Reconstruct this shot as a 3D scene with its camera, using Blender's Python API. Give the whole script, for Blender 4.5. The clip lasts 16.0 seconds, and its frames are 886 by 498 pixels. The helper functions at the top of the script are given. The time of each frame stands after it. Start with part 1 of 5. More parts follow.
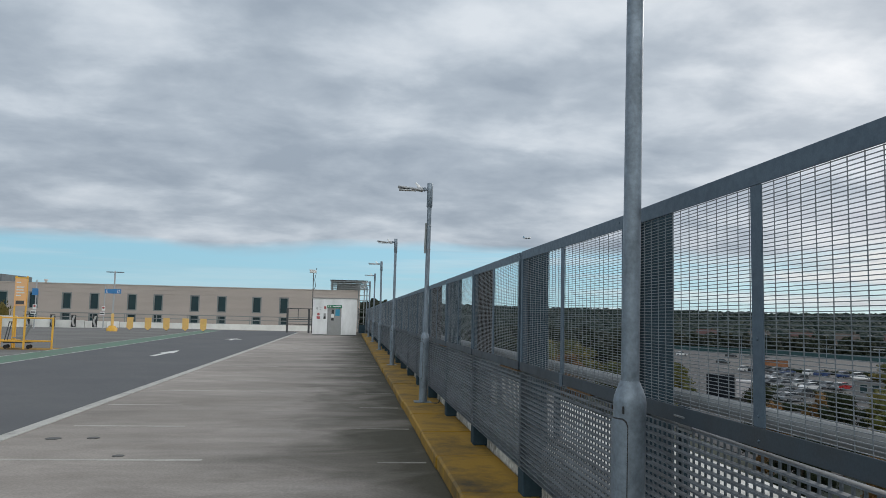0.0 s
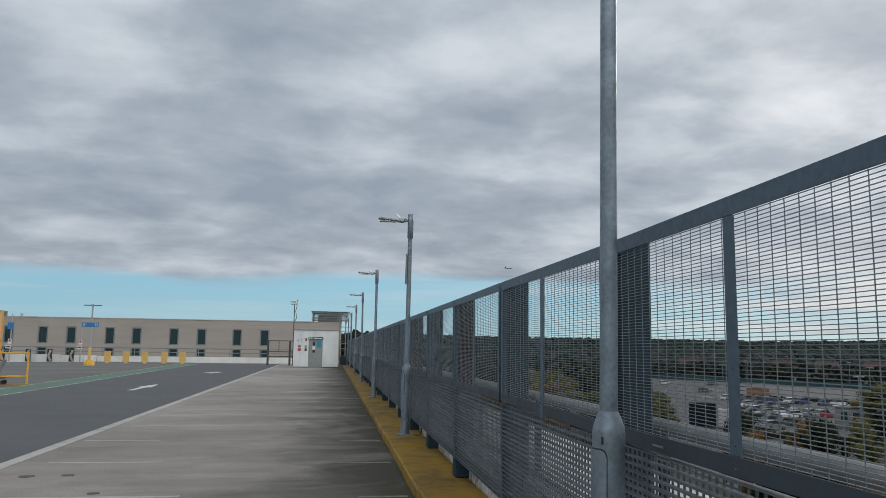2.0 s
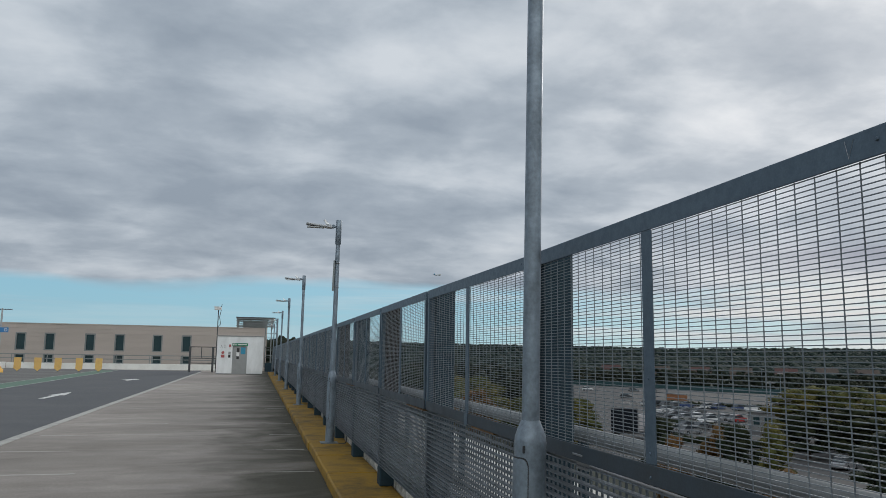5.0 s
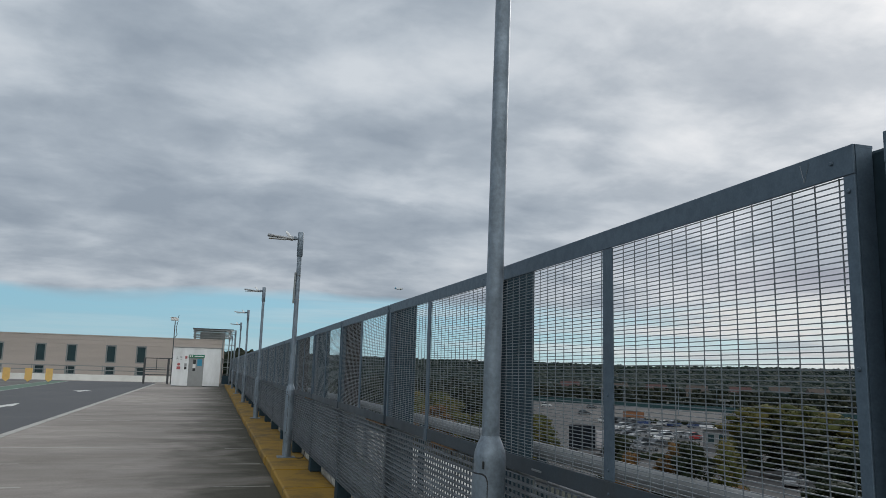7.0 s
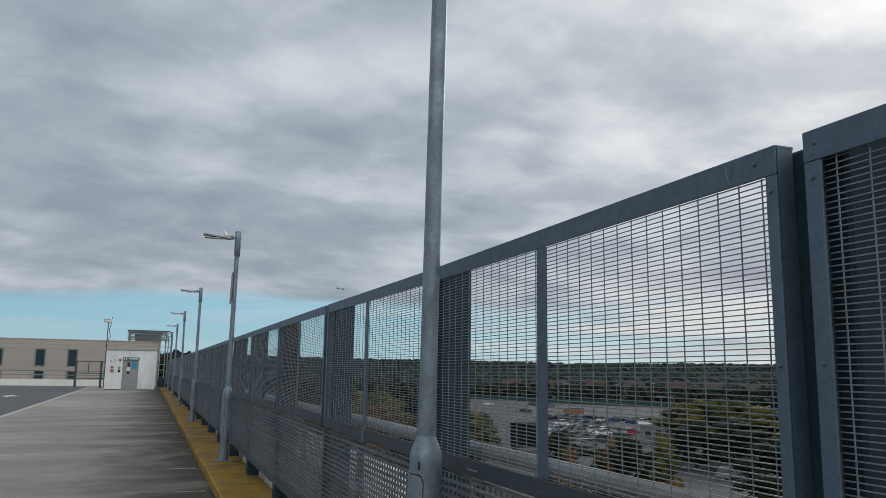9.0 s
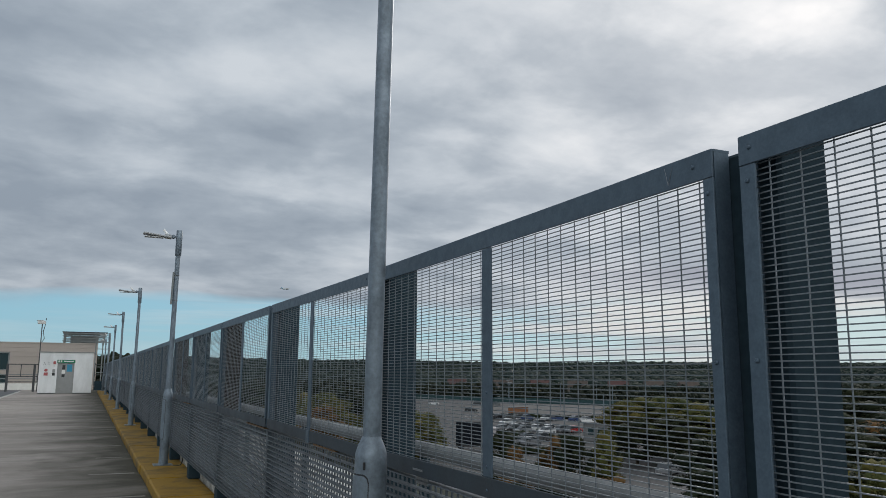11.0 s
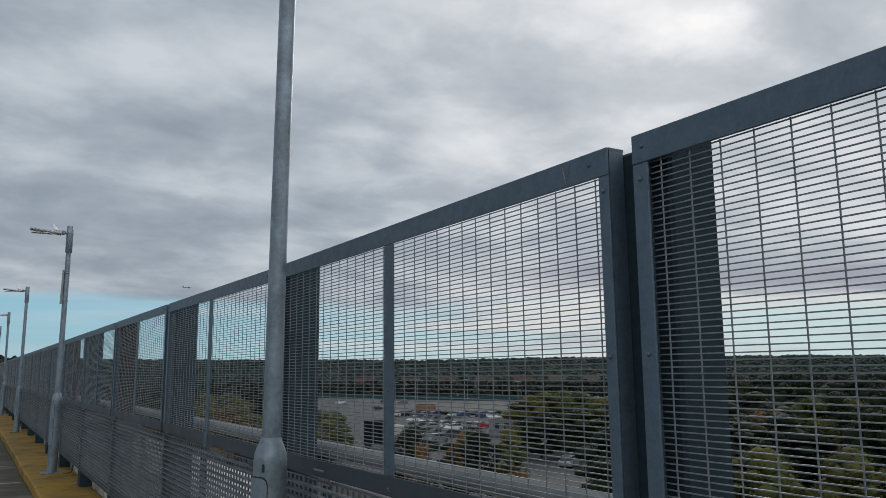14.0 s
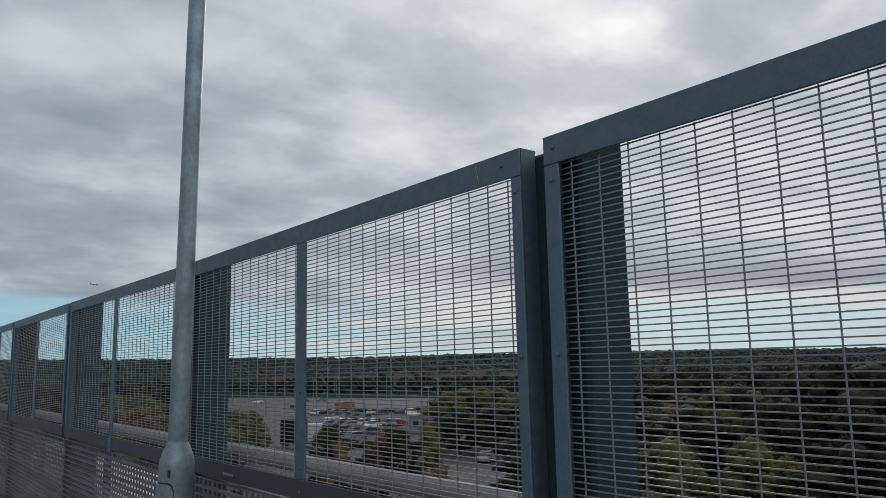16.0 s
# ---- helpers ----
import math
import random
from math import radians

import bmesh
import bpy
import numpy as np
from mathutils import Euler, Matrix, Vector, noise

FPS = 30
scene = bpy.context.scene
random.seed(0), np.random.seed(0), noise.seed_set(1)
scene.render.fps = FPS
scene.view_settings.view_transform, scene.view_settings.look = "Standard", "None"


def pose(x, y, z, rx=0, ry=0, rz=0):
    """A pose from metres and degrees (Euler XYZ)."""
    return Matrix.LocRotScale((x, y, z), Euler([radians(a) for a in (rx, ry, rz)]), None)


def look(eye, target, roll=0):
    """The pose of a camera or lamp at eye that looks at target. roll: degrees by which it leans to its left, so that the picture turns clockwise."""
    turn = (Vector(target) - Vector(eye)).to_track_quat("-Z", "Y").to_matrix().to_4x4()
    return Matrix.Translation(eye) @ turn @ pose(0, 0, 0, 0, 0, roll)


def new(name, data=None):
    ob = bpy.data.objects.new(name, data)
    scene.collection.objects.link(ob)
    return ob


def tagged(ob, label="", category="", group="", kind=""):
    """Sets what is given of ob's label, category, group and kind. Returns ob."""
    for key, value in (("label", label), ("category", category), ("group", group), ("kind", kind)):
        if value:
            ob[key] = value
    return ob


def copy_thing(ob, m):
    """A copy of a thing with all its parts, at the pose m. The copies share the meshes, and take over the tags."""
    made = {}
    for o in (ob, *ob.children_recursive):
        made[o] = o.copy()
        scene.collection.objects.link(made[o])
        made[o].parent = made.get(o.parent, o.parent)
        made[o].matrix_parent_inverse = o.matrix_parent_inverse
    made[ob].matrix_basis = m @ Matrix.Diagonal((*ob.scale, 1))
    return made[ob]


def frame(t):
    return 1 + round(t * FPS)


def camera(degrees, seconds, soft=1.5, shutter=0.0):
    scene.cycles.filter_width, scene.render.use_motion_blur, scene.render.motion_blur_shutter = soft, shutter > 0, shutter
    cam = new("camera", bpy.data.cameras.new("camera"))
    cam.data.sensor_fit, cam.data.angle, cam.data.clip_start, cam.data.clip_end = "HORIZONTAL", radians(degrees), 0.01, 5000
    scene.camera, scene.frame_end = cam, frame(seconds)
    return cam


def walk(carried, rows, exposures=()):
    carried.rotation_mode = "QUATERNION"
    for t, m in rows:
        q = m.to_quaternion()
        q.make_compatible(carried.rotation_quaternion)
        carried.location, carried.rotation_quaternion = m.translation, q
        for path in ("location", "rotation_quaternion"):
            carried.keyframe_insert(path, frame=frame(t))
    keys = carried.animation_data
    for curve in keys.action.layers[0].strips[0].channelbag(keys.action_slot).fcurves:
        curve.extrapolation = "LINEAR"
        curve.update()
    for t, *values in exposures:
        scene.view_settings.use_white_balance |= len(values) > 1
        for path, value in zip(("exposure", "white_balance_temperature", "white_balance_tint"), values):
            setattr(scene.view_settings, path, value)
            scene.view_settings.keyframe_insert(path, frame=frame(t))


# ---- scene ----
cam = camera(59.5, 16.0, 0.8)
PATH = [
    (0, (0.067, 0.087, 1.437), (0.299, 2.066, 1.612), 1.3),
    (0.5, (0.074, 0.084, 1.438), (0.327, 2.056, 1.649), 1.1),
    (1, (0.08, 0.076, 1.441), (0.347, 2.043, 1.68), 0.9),
    (1.5, (0.076, 0.069, 1.437), (0.347, 2.035, 1.687), 0.9),
    (2, (0.079, 0.07, 1.44), (0.355, 2.034, 1.694), 0.8),
    (2.5, (0.085, 0.071, 1.444), (0.375, 2.033, 1.704), 0.6),
    (3, (0.083, 0.073, 1.44), (0.392, 2.03, 1.709), 0.7),
    (3.5, (0.081, 0.067, 1.448), (0.416, 2.02, 1.716), 0.7),
    (4, (0.091, 0.067, 1.454), (0.466, 2.014, 1.72), 0.7),
    (6.5, (0.088, 0.057, 1.452), (0.623, 1.961, 1.751), 1.5),
    (7, (0.085, 0.062, 1.453), (0.632, 1.96, 1.765), 1.6),
    (7.5, (0.095, 0.062, 1.458), (0.664, 1.953, 1.773), 1.2),
    (8, (0.106, 0.05, 1.461), (0.717, 1.929, 1.771), 0.6),
    (8.5, (0.116, 0.063, 1.46), (0.771, 1.927, 1.77), 0.6),
    (9, (0.117, 0.074, 1.456), (0.805, 1.925, 1.77), 0.9),
    (11.5, (0.116, 0.069, 1.455), (0.968, 1.852, 1.765), 0.1),
    (12, (0.131, 0.076, 1.457), (1.02, 1.842, 1.761), -0.1),
    (12.5, (0.136, 0.073, 1.455), (1.062, 1.82, 1.76), -0.1),
    (13, (0.14, 0.081, 1.45), (1.099, 1.81, 1.756), -0.3),
    (13.5, (0.136, 0.083, 1.453), (1.129, 1.792, 1.76), -0.4),
    (14, (0.144, 0.08, 1.454), (1.17, 1.768, 1.764), -0.5),
    (14.5, (0.148, 0.076, 1.454), (1.215, 1.74, 1.757), -0.2),
    (15, (0.151, 0.072, 1.454), (1.269, 1.705, 1.746), -0.0),
    (15.5, (0.155, 0.083, 1.458), (1.311, 1.69, 1.747), -0.1),
    (16, (0.171, 0.087, 1.463), (1.368, 1.661, 1.763), -1.1),
]
EXPOSURES = [(0.0, 0.14), (1.0, 0.04), (4.0, -0.04), (9.0, -0.08), (13.0, -0.08), (15.3, -0.2), (16.0, -0.14)]
walk(cam, [(t, look(eye, target, roll)) for t, eye, target, roll in PATH], EXPOSURES)

# ---- world, sun ----
SUN_AZ, SUN_EL = radians(50.5), radians(24)          # to the right of +y, above the horizon
SUN_DIR = Vector((math.sin(SUN_AZ) * math.cos(SUN_EL), math.cos(SUN_AZ) * math.cos(SUN_EL), math.sin(SUN_EL)))
world = bpy.data.worlds.new("cloudy_sky")
scene.world = world
world.use_nodes = True


class Nodes:
    """A short way to write node trees."""

    def __init__(self, tree):
        self.tree = tree
        tree.nodes.clear()

    def add(self, kind, **inputs):
        n = self.tree.nodes.new(kind)
        for key, value in inputs.items():
            self.put(n, key.replace("_", " "), value)
        return n

    def put(self, n, key, value):
        socket = n.inputs[int(key[1:])] if key[0] == "i" and key[1:].isdigit() else n.inputs[key]
        if isinstance(value, bpy.types.NodeSocket):
            self.tree.links.new(value, socket)
        else:
            socket.default_value = value

    def math(self, op, a, b=0.0, clamp=False):
        n = self.add("ShaderNodeMath")
        n.operation, n.use_clamp = op, clamp
        self.put(n, "i0", a), self.put(n, "i1", b)
        return n.outputs[0]

    def mix(self, f, a, b, blend="MIX"):
        n = self.add("ShaderNodeMix")
        n.data_type, n.blend_type, n.clamp_factor = "RGBA", blend, True
        self.put(n, "i0", f), self.put(n, "i6", a), self.put(n, "i7", b)
        return n.outputs[2]

    def ramp(self, f, *stops):
        n = self.add("ShaderNodeValToRGB", Fac=f)
        e = n.color_ramp.elements
        while len(e) < len(stops):
            e.new(0.5)
        for el, (p, c) in zip(e, stops):
            el.position, el.color = p, (c, c, c, 1) if isinstance(c, (int, float)) else (*c, 1)
        return n.outputs[0]

    def noise(self, vec, scale, detail=4.0, rough=0.55, warp=0.0):
        return self.add("ShaderNodeTexNoise", Vector=vec, Scale=scale, Detail=detail, Roughness=rough, Distortion=warp).outputs[0]

    def scaled(self, vec, x, y, z):
        return self.add("ShaderNodeMapping", Vector=vec, Scale=(x, y, z)).outputs[0]


def rgb(r, g, b):
    return (r, g, b, 1.0)


w = Nodes(world.node_tree)
way = w.add("ShaderNodeTexCoord").outputs["Generated"]
axis = w.add("ShaderNodeSeparateXYZ", Vector=way).outputs
high = w.math("MAXIMUM", axis[2], 0.0)
layer = w.math("ADD", high, 0.20)
flat = w.add("ShaderNodeCombineXYZ", X=w.math("DIVIDE", axis[0], layer), Y=w.math("DIVIDE", axis[1], layer), Z=3.7).outputs[0]
sky = w.add("ShaderNodeTexSky")
sky.sky_type, sky.sun_disc, sky.sun_elevation, sky.sun_rotation = "NISHITA", False, SUN_EL, SUN_AZ
sky.air_density, sky.dust_density, sky.ozone_density = 1.0, 0.4, 2.5
clear = w.mix(1.0, w.mix(1.0, sky.outputs[0], rgb(0.085, 0.085, 0.085), "MULTIPLY"), rgb(0.85, 0.96, 1.08), "MULTIPLY")
clear = w.mix(0.75, clear, rgb(0.29, 0.56, 0.71))
big = w.noise(flat, 0.95, 2.0, 0.45, 0.2)
fine = w.noise(w.scaled(flat, 1.0, 1.15, 1.0), 3.0, 7.0, 0.54, 0.15)
puff = w.math("ADD", w.math("MULTIPLY", big, 0.40), w.math("MULTIPLY", fine, 0.60))
# bearing and height over the horizon in degrees, with ragged edges
ragged = w.math("SUBTRACT", w.noise(flat, 2.2, 5.0, 0.6), 0.5)
bearing = w.math("ADD", w.math("MULTIPLY", w.math("ARCTAN2", axis[0], axis[1]), 57.3), w.math("MULTIPLY", ragged, 14.0))
height = w.math("ADD", w.math("MULTIPLY", w.math("ARCSINE", axis[2]), 57.3), w.math("MULTIPLY", ragged, 6.0))


def soft_spot(at, up, wide, tall):
    """A soft oval patch of the sky round a bearing and a height, in degrees."""
    a = w.math("POWER", w.math("ABSOLUTE", w.math("DIVIDE", w.math("SUBTRACT", bearing, at), wide)), 2.0)
    b = w.math("POWER", w.math("ABSOLUTE", w.math("DIVIDE", w.math("SUBTRACT", height, up), tall)), 2.0)
    return w.math("EXPONENT", w.math("MULTIPLY", w.math("ADD", a, b), -1.0))


# thick and thin places of the cloud sheet: bearing, height, half width, half height, brightening
for at, up, wide, tall, lift in ((-16, 21, 5, 2.6, 0.055), (-10, 22.5, 2.5, 1.2, -0.05), (12, 21.5, 6, 2.6, 0.035), (-15, 9.8, 8, 1.4, -0.06), (13, 10.6, 8, 1.6, -0.06),
                                 (-22, 13, 4, 1.3, 0.05), (-2, 15.5, 5, 2, -0.04), (14.6, 12.5, 2.4, 0.9, 0.06), (25.5, 16.6, 3, 1.5, 0.07), (33, 17, 3, 1.2, 0.05),
                                 (41.5, 19.6, 6, 1.7, -0.09), (24, 22, 5, 2, 0.025), (9.5, 15.5, 4, 1.5, -0.04), (24, 10.8, 6, 1.2, -0.05), (56.5, 21.5, 4.5, 3, -0.08),
                                 (63, 9, 6, 2.0, 0.07), (45, 13, 6, 2.0, -0.03), (50.5, 22.8, 3.4, 2.2, 0.17)):
    puff = w.math("ADD", puff, w.math("MULTIPLY", soft_spot(at, up, wide, tall), lift))
facing = w.add("ShaderNodeVectorMath")
facing.operation = "DOT_PRODUCT"
w.put(facing, "i0", way), w.put(facing, "i1", tuple(SUN_DIR))
glow = facing.outputs["Value"]
glow = w.math("POWER", w.math("MAXIMUM", glow, 0.0), 16.0)
cloud = w.ramp(puff, (0.35, (0.335, 0.378, 0.435)), (0.46, (0.43, 0.472, 0.525)), (0.55, (0.56, 0.595, 0.64)), (0.66, (0.70, 0.72, 0.75)))
back = w.math("MULTIPLY", w.math("MAXIMUM", w.math("MULTIPLY", axis[1], -1.0), 0.0), 0.9)
cloud = w.mix(back, cloud, rgb(1.55, 1.53, 1.48))
cloud = w.mix(1.0, cloud, w.mix(glow, rgb(0.90, 0.945, 0.98), rgb(1.50, 1.44, 1.38)), "MULTIPLY")
edge = w.math("ADD", axis[2], w.math("MULTIPLY", w.math("SUBTRACT", w.noise(w.scaled(flat, 0.5, 0.5, 1), 1.6, 4.0, 0.55), 0.5), 0.07))
cover = w.ramp(edge, (0.080, 0.0), (0.094, 1.0))
cloud = w.mix(1.0, cloud, w.ramp(edge, (0.09, 0.92), (0.13, 0.94), (0.20, 1.0)), "MULTIPLY")
streak = w.noise(w.scaled(way, 1.4, 1.4, 26.0), 2.3, 5.0, 0.6)
aside = w.ramp(axis[0], (0.05, 0.16), (0.60, 1.0))
wisp = w.math("MULTIPLY", w.ramp(streak, (0.45, 0.0), (0.64, 1.0)), aside)
tint = w.ramp(w.noise(w.scaled(way, 1.1, 1.1, 19.0), 3.1, 4.0, 0.55), (0.42, (0.40, 0.42, 0.475)), (0.60, (0.70, 0.71, 0.715)))
pale = w.ramp(axis[0], (0.30, 0.0), (0.72, 0.85))
low = w.mix(wisp, w.mix(pale, clear, rgb(0.56, 0.69, 0.72)), tint)
# a violet-grey bank low over the right-hand horizon, with a bright warm slit beneath it
right = w.ramp(axis[0], (0.47, 0.0), (0.66, 1.0))
slant = w.math("ADD", w.math("ADD", w.math("MULTIPLY", w.math("ARCSINE", axis[2]), 57.3), w.math("MULTIPLY", bearing, 0.055)), w.math("MULTIPLY", w.math("SUBTRACT", streak, 0.5), 2.6))


def bank(centre, half):
    d = w.math("POWER", w.math("ABSOLUTE", w.math("DIVIDE", w.math("SUBTRACT", slant, centre), half)), 2.0)
    return w.math("MULTIPLY", w.math("EXPONENT", w.math("MULTIPLY", d, -1.0)), right)


low = w.mix(1.0, low, w.mix(glow, rgb(1, 1, 1), rgb(1.30, 1.25, 1.16)), "MULTIPLY")
whole = w.mix(w.math("MULTIPLY", bank(7.6, 0.65), 0.85), w.mix(cover, low, cloud), rgb(0.77, 0.775, 0.765))
whole = w.mix(w.math("MULTIPLY", bank(9.1, 0.85), 0.85), whole, rgb(0.37, 0.385, 0.45))
w.add("ShaderNodeOutputWorld", Surface=w.add("ShaderNodeBackground", Color=whole, Strength=1.0).outputs[0])

sun = new("sun", bpy.data.lights.new("sun", "SUN"))
sun.data.energy, sun.data.angle, sun.data.color = 0.9, radians(18), (1.0, 0.96, 0.9)
sun.matrix_world = look(SUN_DIR * 50, (0, 0, 0))

# ---- materials ----
MATS = {}


def surface(name, colour, rough=0.6, metal=0.0, second=None, scale=1.5, amount=0.5, grain=60.0, grain_amount=0.12, bump=0.15, stretch=(1, 1, 1),
            tone=0.0, spec=0.5, island=False):
    """A surface with a base colour, stains of a second colour at one scale, and grain with relief at another."""
    if name in MATS:
        return MATS[name]
    m = MATS[name] = bpy.data.materials.new(name)
    m.use_nodes = True
    n = Nodes(m.node_tree)
    place = n.scaled(n.add("ShaderNodeNewGeometry").outputs["Position"], *stretch)
    base = colour if len(colour) == 4 else (*colour, 1)
    dark = (*second, 1) if second else tuple(c * 0.62 for c in base[:3]) + (1,)
    stain = n.ramp(n.noise(place, scale, 6.0, 0.62, 0.2), (0.40, 0.0), (0.68, 1.0))
    col = n.mix(n.math("MULTIPLY", stain, amount), base, dark)
    g = n.noise(n.add("ShaderNodeNewGeometry").outputs["Position"], grain, 3.0, 0.6)
    col = n.mix(grain_amount, col, n.ramp(g, (0.3, 0.0), (0.7, 1.0)), "OVERLAY")
    if tone:
        r = n.add("ShaderNodeNewGeometry").outputs["Random Per Island"] if island else n.add("ShaderNodeObjectInfo").outputs["Random"]
        col = n.mix(1.0, col, n.ramp(r, (0.0, 1.0 - tone), (1.0, 1.0 + tone)), "MULTIPLY")
    b = n.add("ShaderNodeBsdfPrincipled", Base_Color=col, Metallic=metal,
              Roughness=n.math("ADD", rough, n.math("MULTIPLY", n.math("SUBTRACT", stain, 0.4), 0.12), True))
    n.put(b, "Specular IOR Level", spec)
    if bump:
        n.put(b, "Normal", n.add("ShaderNodeBump", Strength=bump, Distance=0.01, Height=g).outputs[0])
    n.add("ShaderNodeOutputMaterial", Surface=b.outputs[0])
    return m


def glass(name, colour, rough=0.08):
    if name in MATS:
        return MATS[name]
    m = MATS[name] = bpy.data.materials.new(name)
    m.use_nodes = True
    n = Nodes(m.node_tree)
    g = n.noise(n.add("ShaderNodeNewGeometry").outputs["Position"], 0.6, 3.0)
    b = n.add("ShaderNodeBsdfPrincipled", Base_Color=n.mix(g, (*colour, 1), tuple(c * 1.8 for c in colour) + (1,)), Roughness=rough)
    n.add("ShaderNodeOutputMaterial", Surface=b.outputs[0])
    return m


def deck_concrete():
    """Power-floated concrete with tyre grime, streaks across the bays and damp dirt along the kerb."""
    m = MATS["deck_concrete"] = bpy.data.materials.new("deck_concrete")
    m.use_nodes = True
    n = Nodes(m.node_tree)
    p = n.add("ShaderNodeNewGeometry").outputs["Position"]
    xyz = n.add("ShaderNodeSeparateXYZ", Vector=p).outputs
    streak = n.ramp(n.noise(n.scaled(p, 0.5, 0.95, 1), 0.9, 6.0, 0.58, 0.9), (0.36, 0.0), (0.66, 1.0))
    blotch = n.ramp(n.noise(p, 0.7, 6.0, 0.65, 0.3), (0.38, 0.0), (0.7, 1.0))
    fine = n.noise(p, 38.0, 4.0, 0.65)
    col = n.mix(streak, rgb(0.385, 0.345, 0.315), rgb(0.285, 0.255, 0.230))
    mottle = n.ramp(n.noise(n.scaled(p, 0.7, 1.2, 1), 1.7, 7.0, 0.66, 1.0), (0.34, 0.84), (0.68, 1.12))
    col = n.mix(1.0, col, mottle, "MULTIPLY")
    col = n.mix(n.math("MULTIPLY", blotch, 0.35), col, rgb(0.35, 0.322, 0.290))
    feather = n.noise(n.scaled(p, 0.62, 0.85, 1), 1.0, 7.0, 0.60, 0.9)
    dirt = n.math("ADD", n.math("MULTIPLY", xyz[0], 0.30), n.math("MULTIPLY", feather, 1.15))
    dirt = n.math("MULTIPLY", n.ramp(dirt, (0.33, 0.0), (0.84, 1.0)), 0.91)
    patch = n.math("MULTIPLY", n.ramp(n.noise(n.scaled(p, 0.6, 1, 1), 0.16, 4.0, 0.6, 0.6), (0.42, 0.0), (0.60, 1.0)), 0.45)
    col = n.mix(patch, col, rgb(0.125, 0.113, 0.099))
    bands = n.ramp(n.noise(n.scaled(p, 0.16, 1.5, 1), 1.3, 5.0, 0.6, 0.5), (0.40, 0.0), (0.62, 1.0))
    col = n.mix(n.math("MULTIPLY", bands, n.math("MULTIPLY", n.ramp(n.math("ADD", n.math("MULTIPLY", xyz[0], 0.25), 0.75), (0.0, 0.25), (0.8, 1.0)), 0.24)), col, rgb(0.10, 0.092, 0.078))
    col = n.mix(dirt, col, rgb(0.047, 0.044, 0.029))
    col = n.mix(0.16, col, n.ramp(fine, (0.3, 0.0), (0.7, 1.0)), "OVERLAY")
    b = n.add("ShaderNodeBsdfPrincipled", Base_Color=col, Roughness=n.math("SUBTRACT", 0.90, n.math("MULTIPLY", streak, 0.12)))
    n.put(b, "Specular IOR Level", 0.22)
    n.put(b, "Normal", n.add("ShaderNodeBump", Strength=0.25, Distance=0.006, Height=fine).outputs[0])
    n.add("ShaderNodeOutputMaterial", Surface=b.outputs[0])
    return m


def worn_paint(name, paint, under, wear=0.5, scale=6.0):
    """Road paint rubbed through to the ground under it."""
    if name in MATS:
        return MATS[name]
    m = MATS[name] = bpy.data.materials.new(name)
    m.use_nodes = True
    n = Nodes(m.node_tree)
    p = n.add("ShaderNodeNewGeometry").outputs["Position"]
    a = n.noise(p, scale, 7.0, 0.7, 0.3)
    c = n.noise(p, 0.9, 3.0, 0.6)
    f = n.ramp(n.math("ADD", n.math("MULTIPLY", a, 0.6), n.math("MULTIPLY", c, 0.4)), (wear - 0.1, 0.0), (wear + 0.1, 1.0))
    col = n.mix(f, (*paint, 1), (*under, 1))
    fine = n.noise(p, 50.0, 3.0, 0.6)
    col = n.mix(0.12, col, n.ramp(fine, (0.3, 0.0), (0.7, 1.0)), "OVERLAY")
    b = n.add("ShaderNodeBsdfPrincipled", Base_Color=col, Roughness=0.72)
    n.put(b, "Normal", n.add("ShaderNodeBump", Strength=0.2, Distance=0.005, Height=fine).outputs[0])
    n.add("ShaderNodeOutputMaterial", Surface=b.outputs[0])
    return m


def foliage(name, *stops):
    """Leaves whose colour changes from clump to clump and from tree to tree."""
    if name in MATS:
        return MATS[name]
    m = MATS[name] = bpy.data.materials.new(name)
    m.use_nodes = True
    n = Nodes(m.node_tree)
    geo = n.add("ShaderNodeNewGeometry").outputs
    r = n.math("ADD", n.math("MULTIPLY", geo["Random Per Island"], 0.45), n.math("MULTIPLY", n.add("ShaderNodeObjectInfo").outputs["Random"], 0.25))
    r = n.math("ADD", r, n.math("MULTIPLY", n.noise(geo["Position"], 0.05, 3.0), 0.42))
    col = n.ramp(r, *stops)
    g = n.noise(geo["Position"], 1.3, 4.0, 0.7)
    col = n.mix(0.22, col, n.ramp(g, (0.3, 0.05), (0.7, 0.9)), "OVERLAY")
    b = n.add("ShaderNodeBsdfPrincipled", Base_Color=col, Roughness=0.8)
    n.put(b, "Specular IOR Level", 0.2)
    n.put(b, "Normal", n.add("ShaderNodeBump", Strength=0.5, Distance=0.4, Height=g).outputs[0])
    n.add("ShaderNodeOutputMaterial", Surface=b.outputs[0])
    return m


CONCRETE = deck_concrete()
ASPHALT = surface("asphalt", (0.075, 0.078, 0.084), 0.85, second=(0.13, 0.132, 0.135), scale=0.5, amount=0.6, grain=90, grain_amount=0.25, bump=0.3)
OLD_ASPHALT = surface("old_asphalt", (0.15, 0.145, 0.138), 0.85, second=(0.09, 0.088, 0.085), scale=0.35, amount=0.8, grain=70, grain_amount=0.25, bump=0.3, stretch=(0.4, 1, 1))
CREAM = worn_paint("edge_paint", (0.42, 0.41, 0.38), (0.22, 0.215, 0.2), 0.58)
BAY = worn_paint("bay_paint", (0.46, 0.44, 0.41), (0.33, 0.305, 0.28), 0.44)
WHITE_LINE = worn_paint("white_line", (0.62, 0.62, 0.6), (0.12, 0.12, 0.12), 0.62)
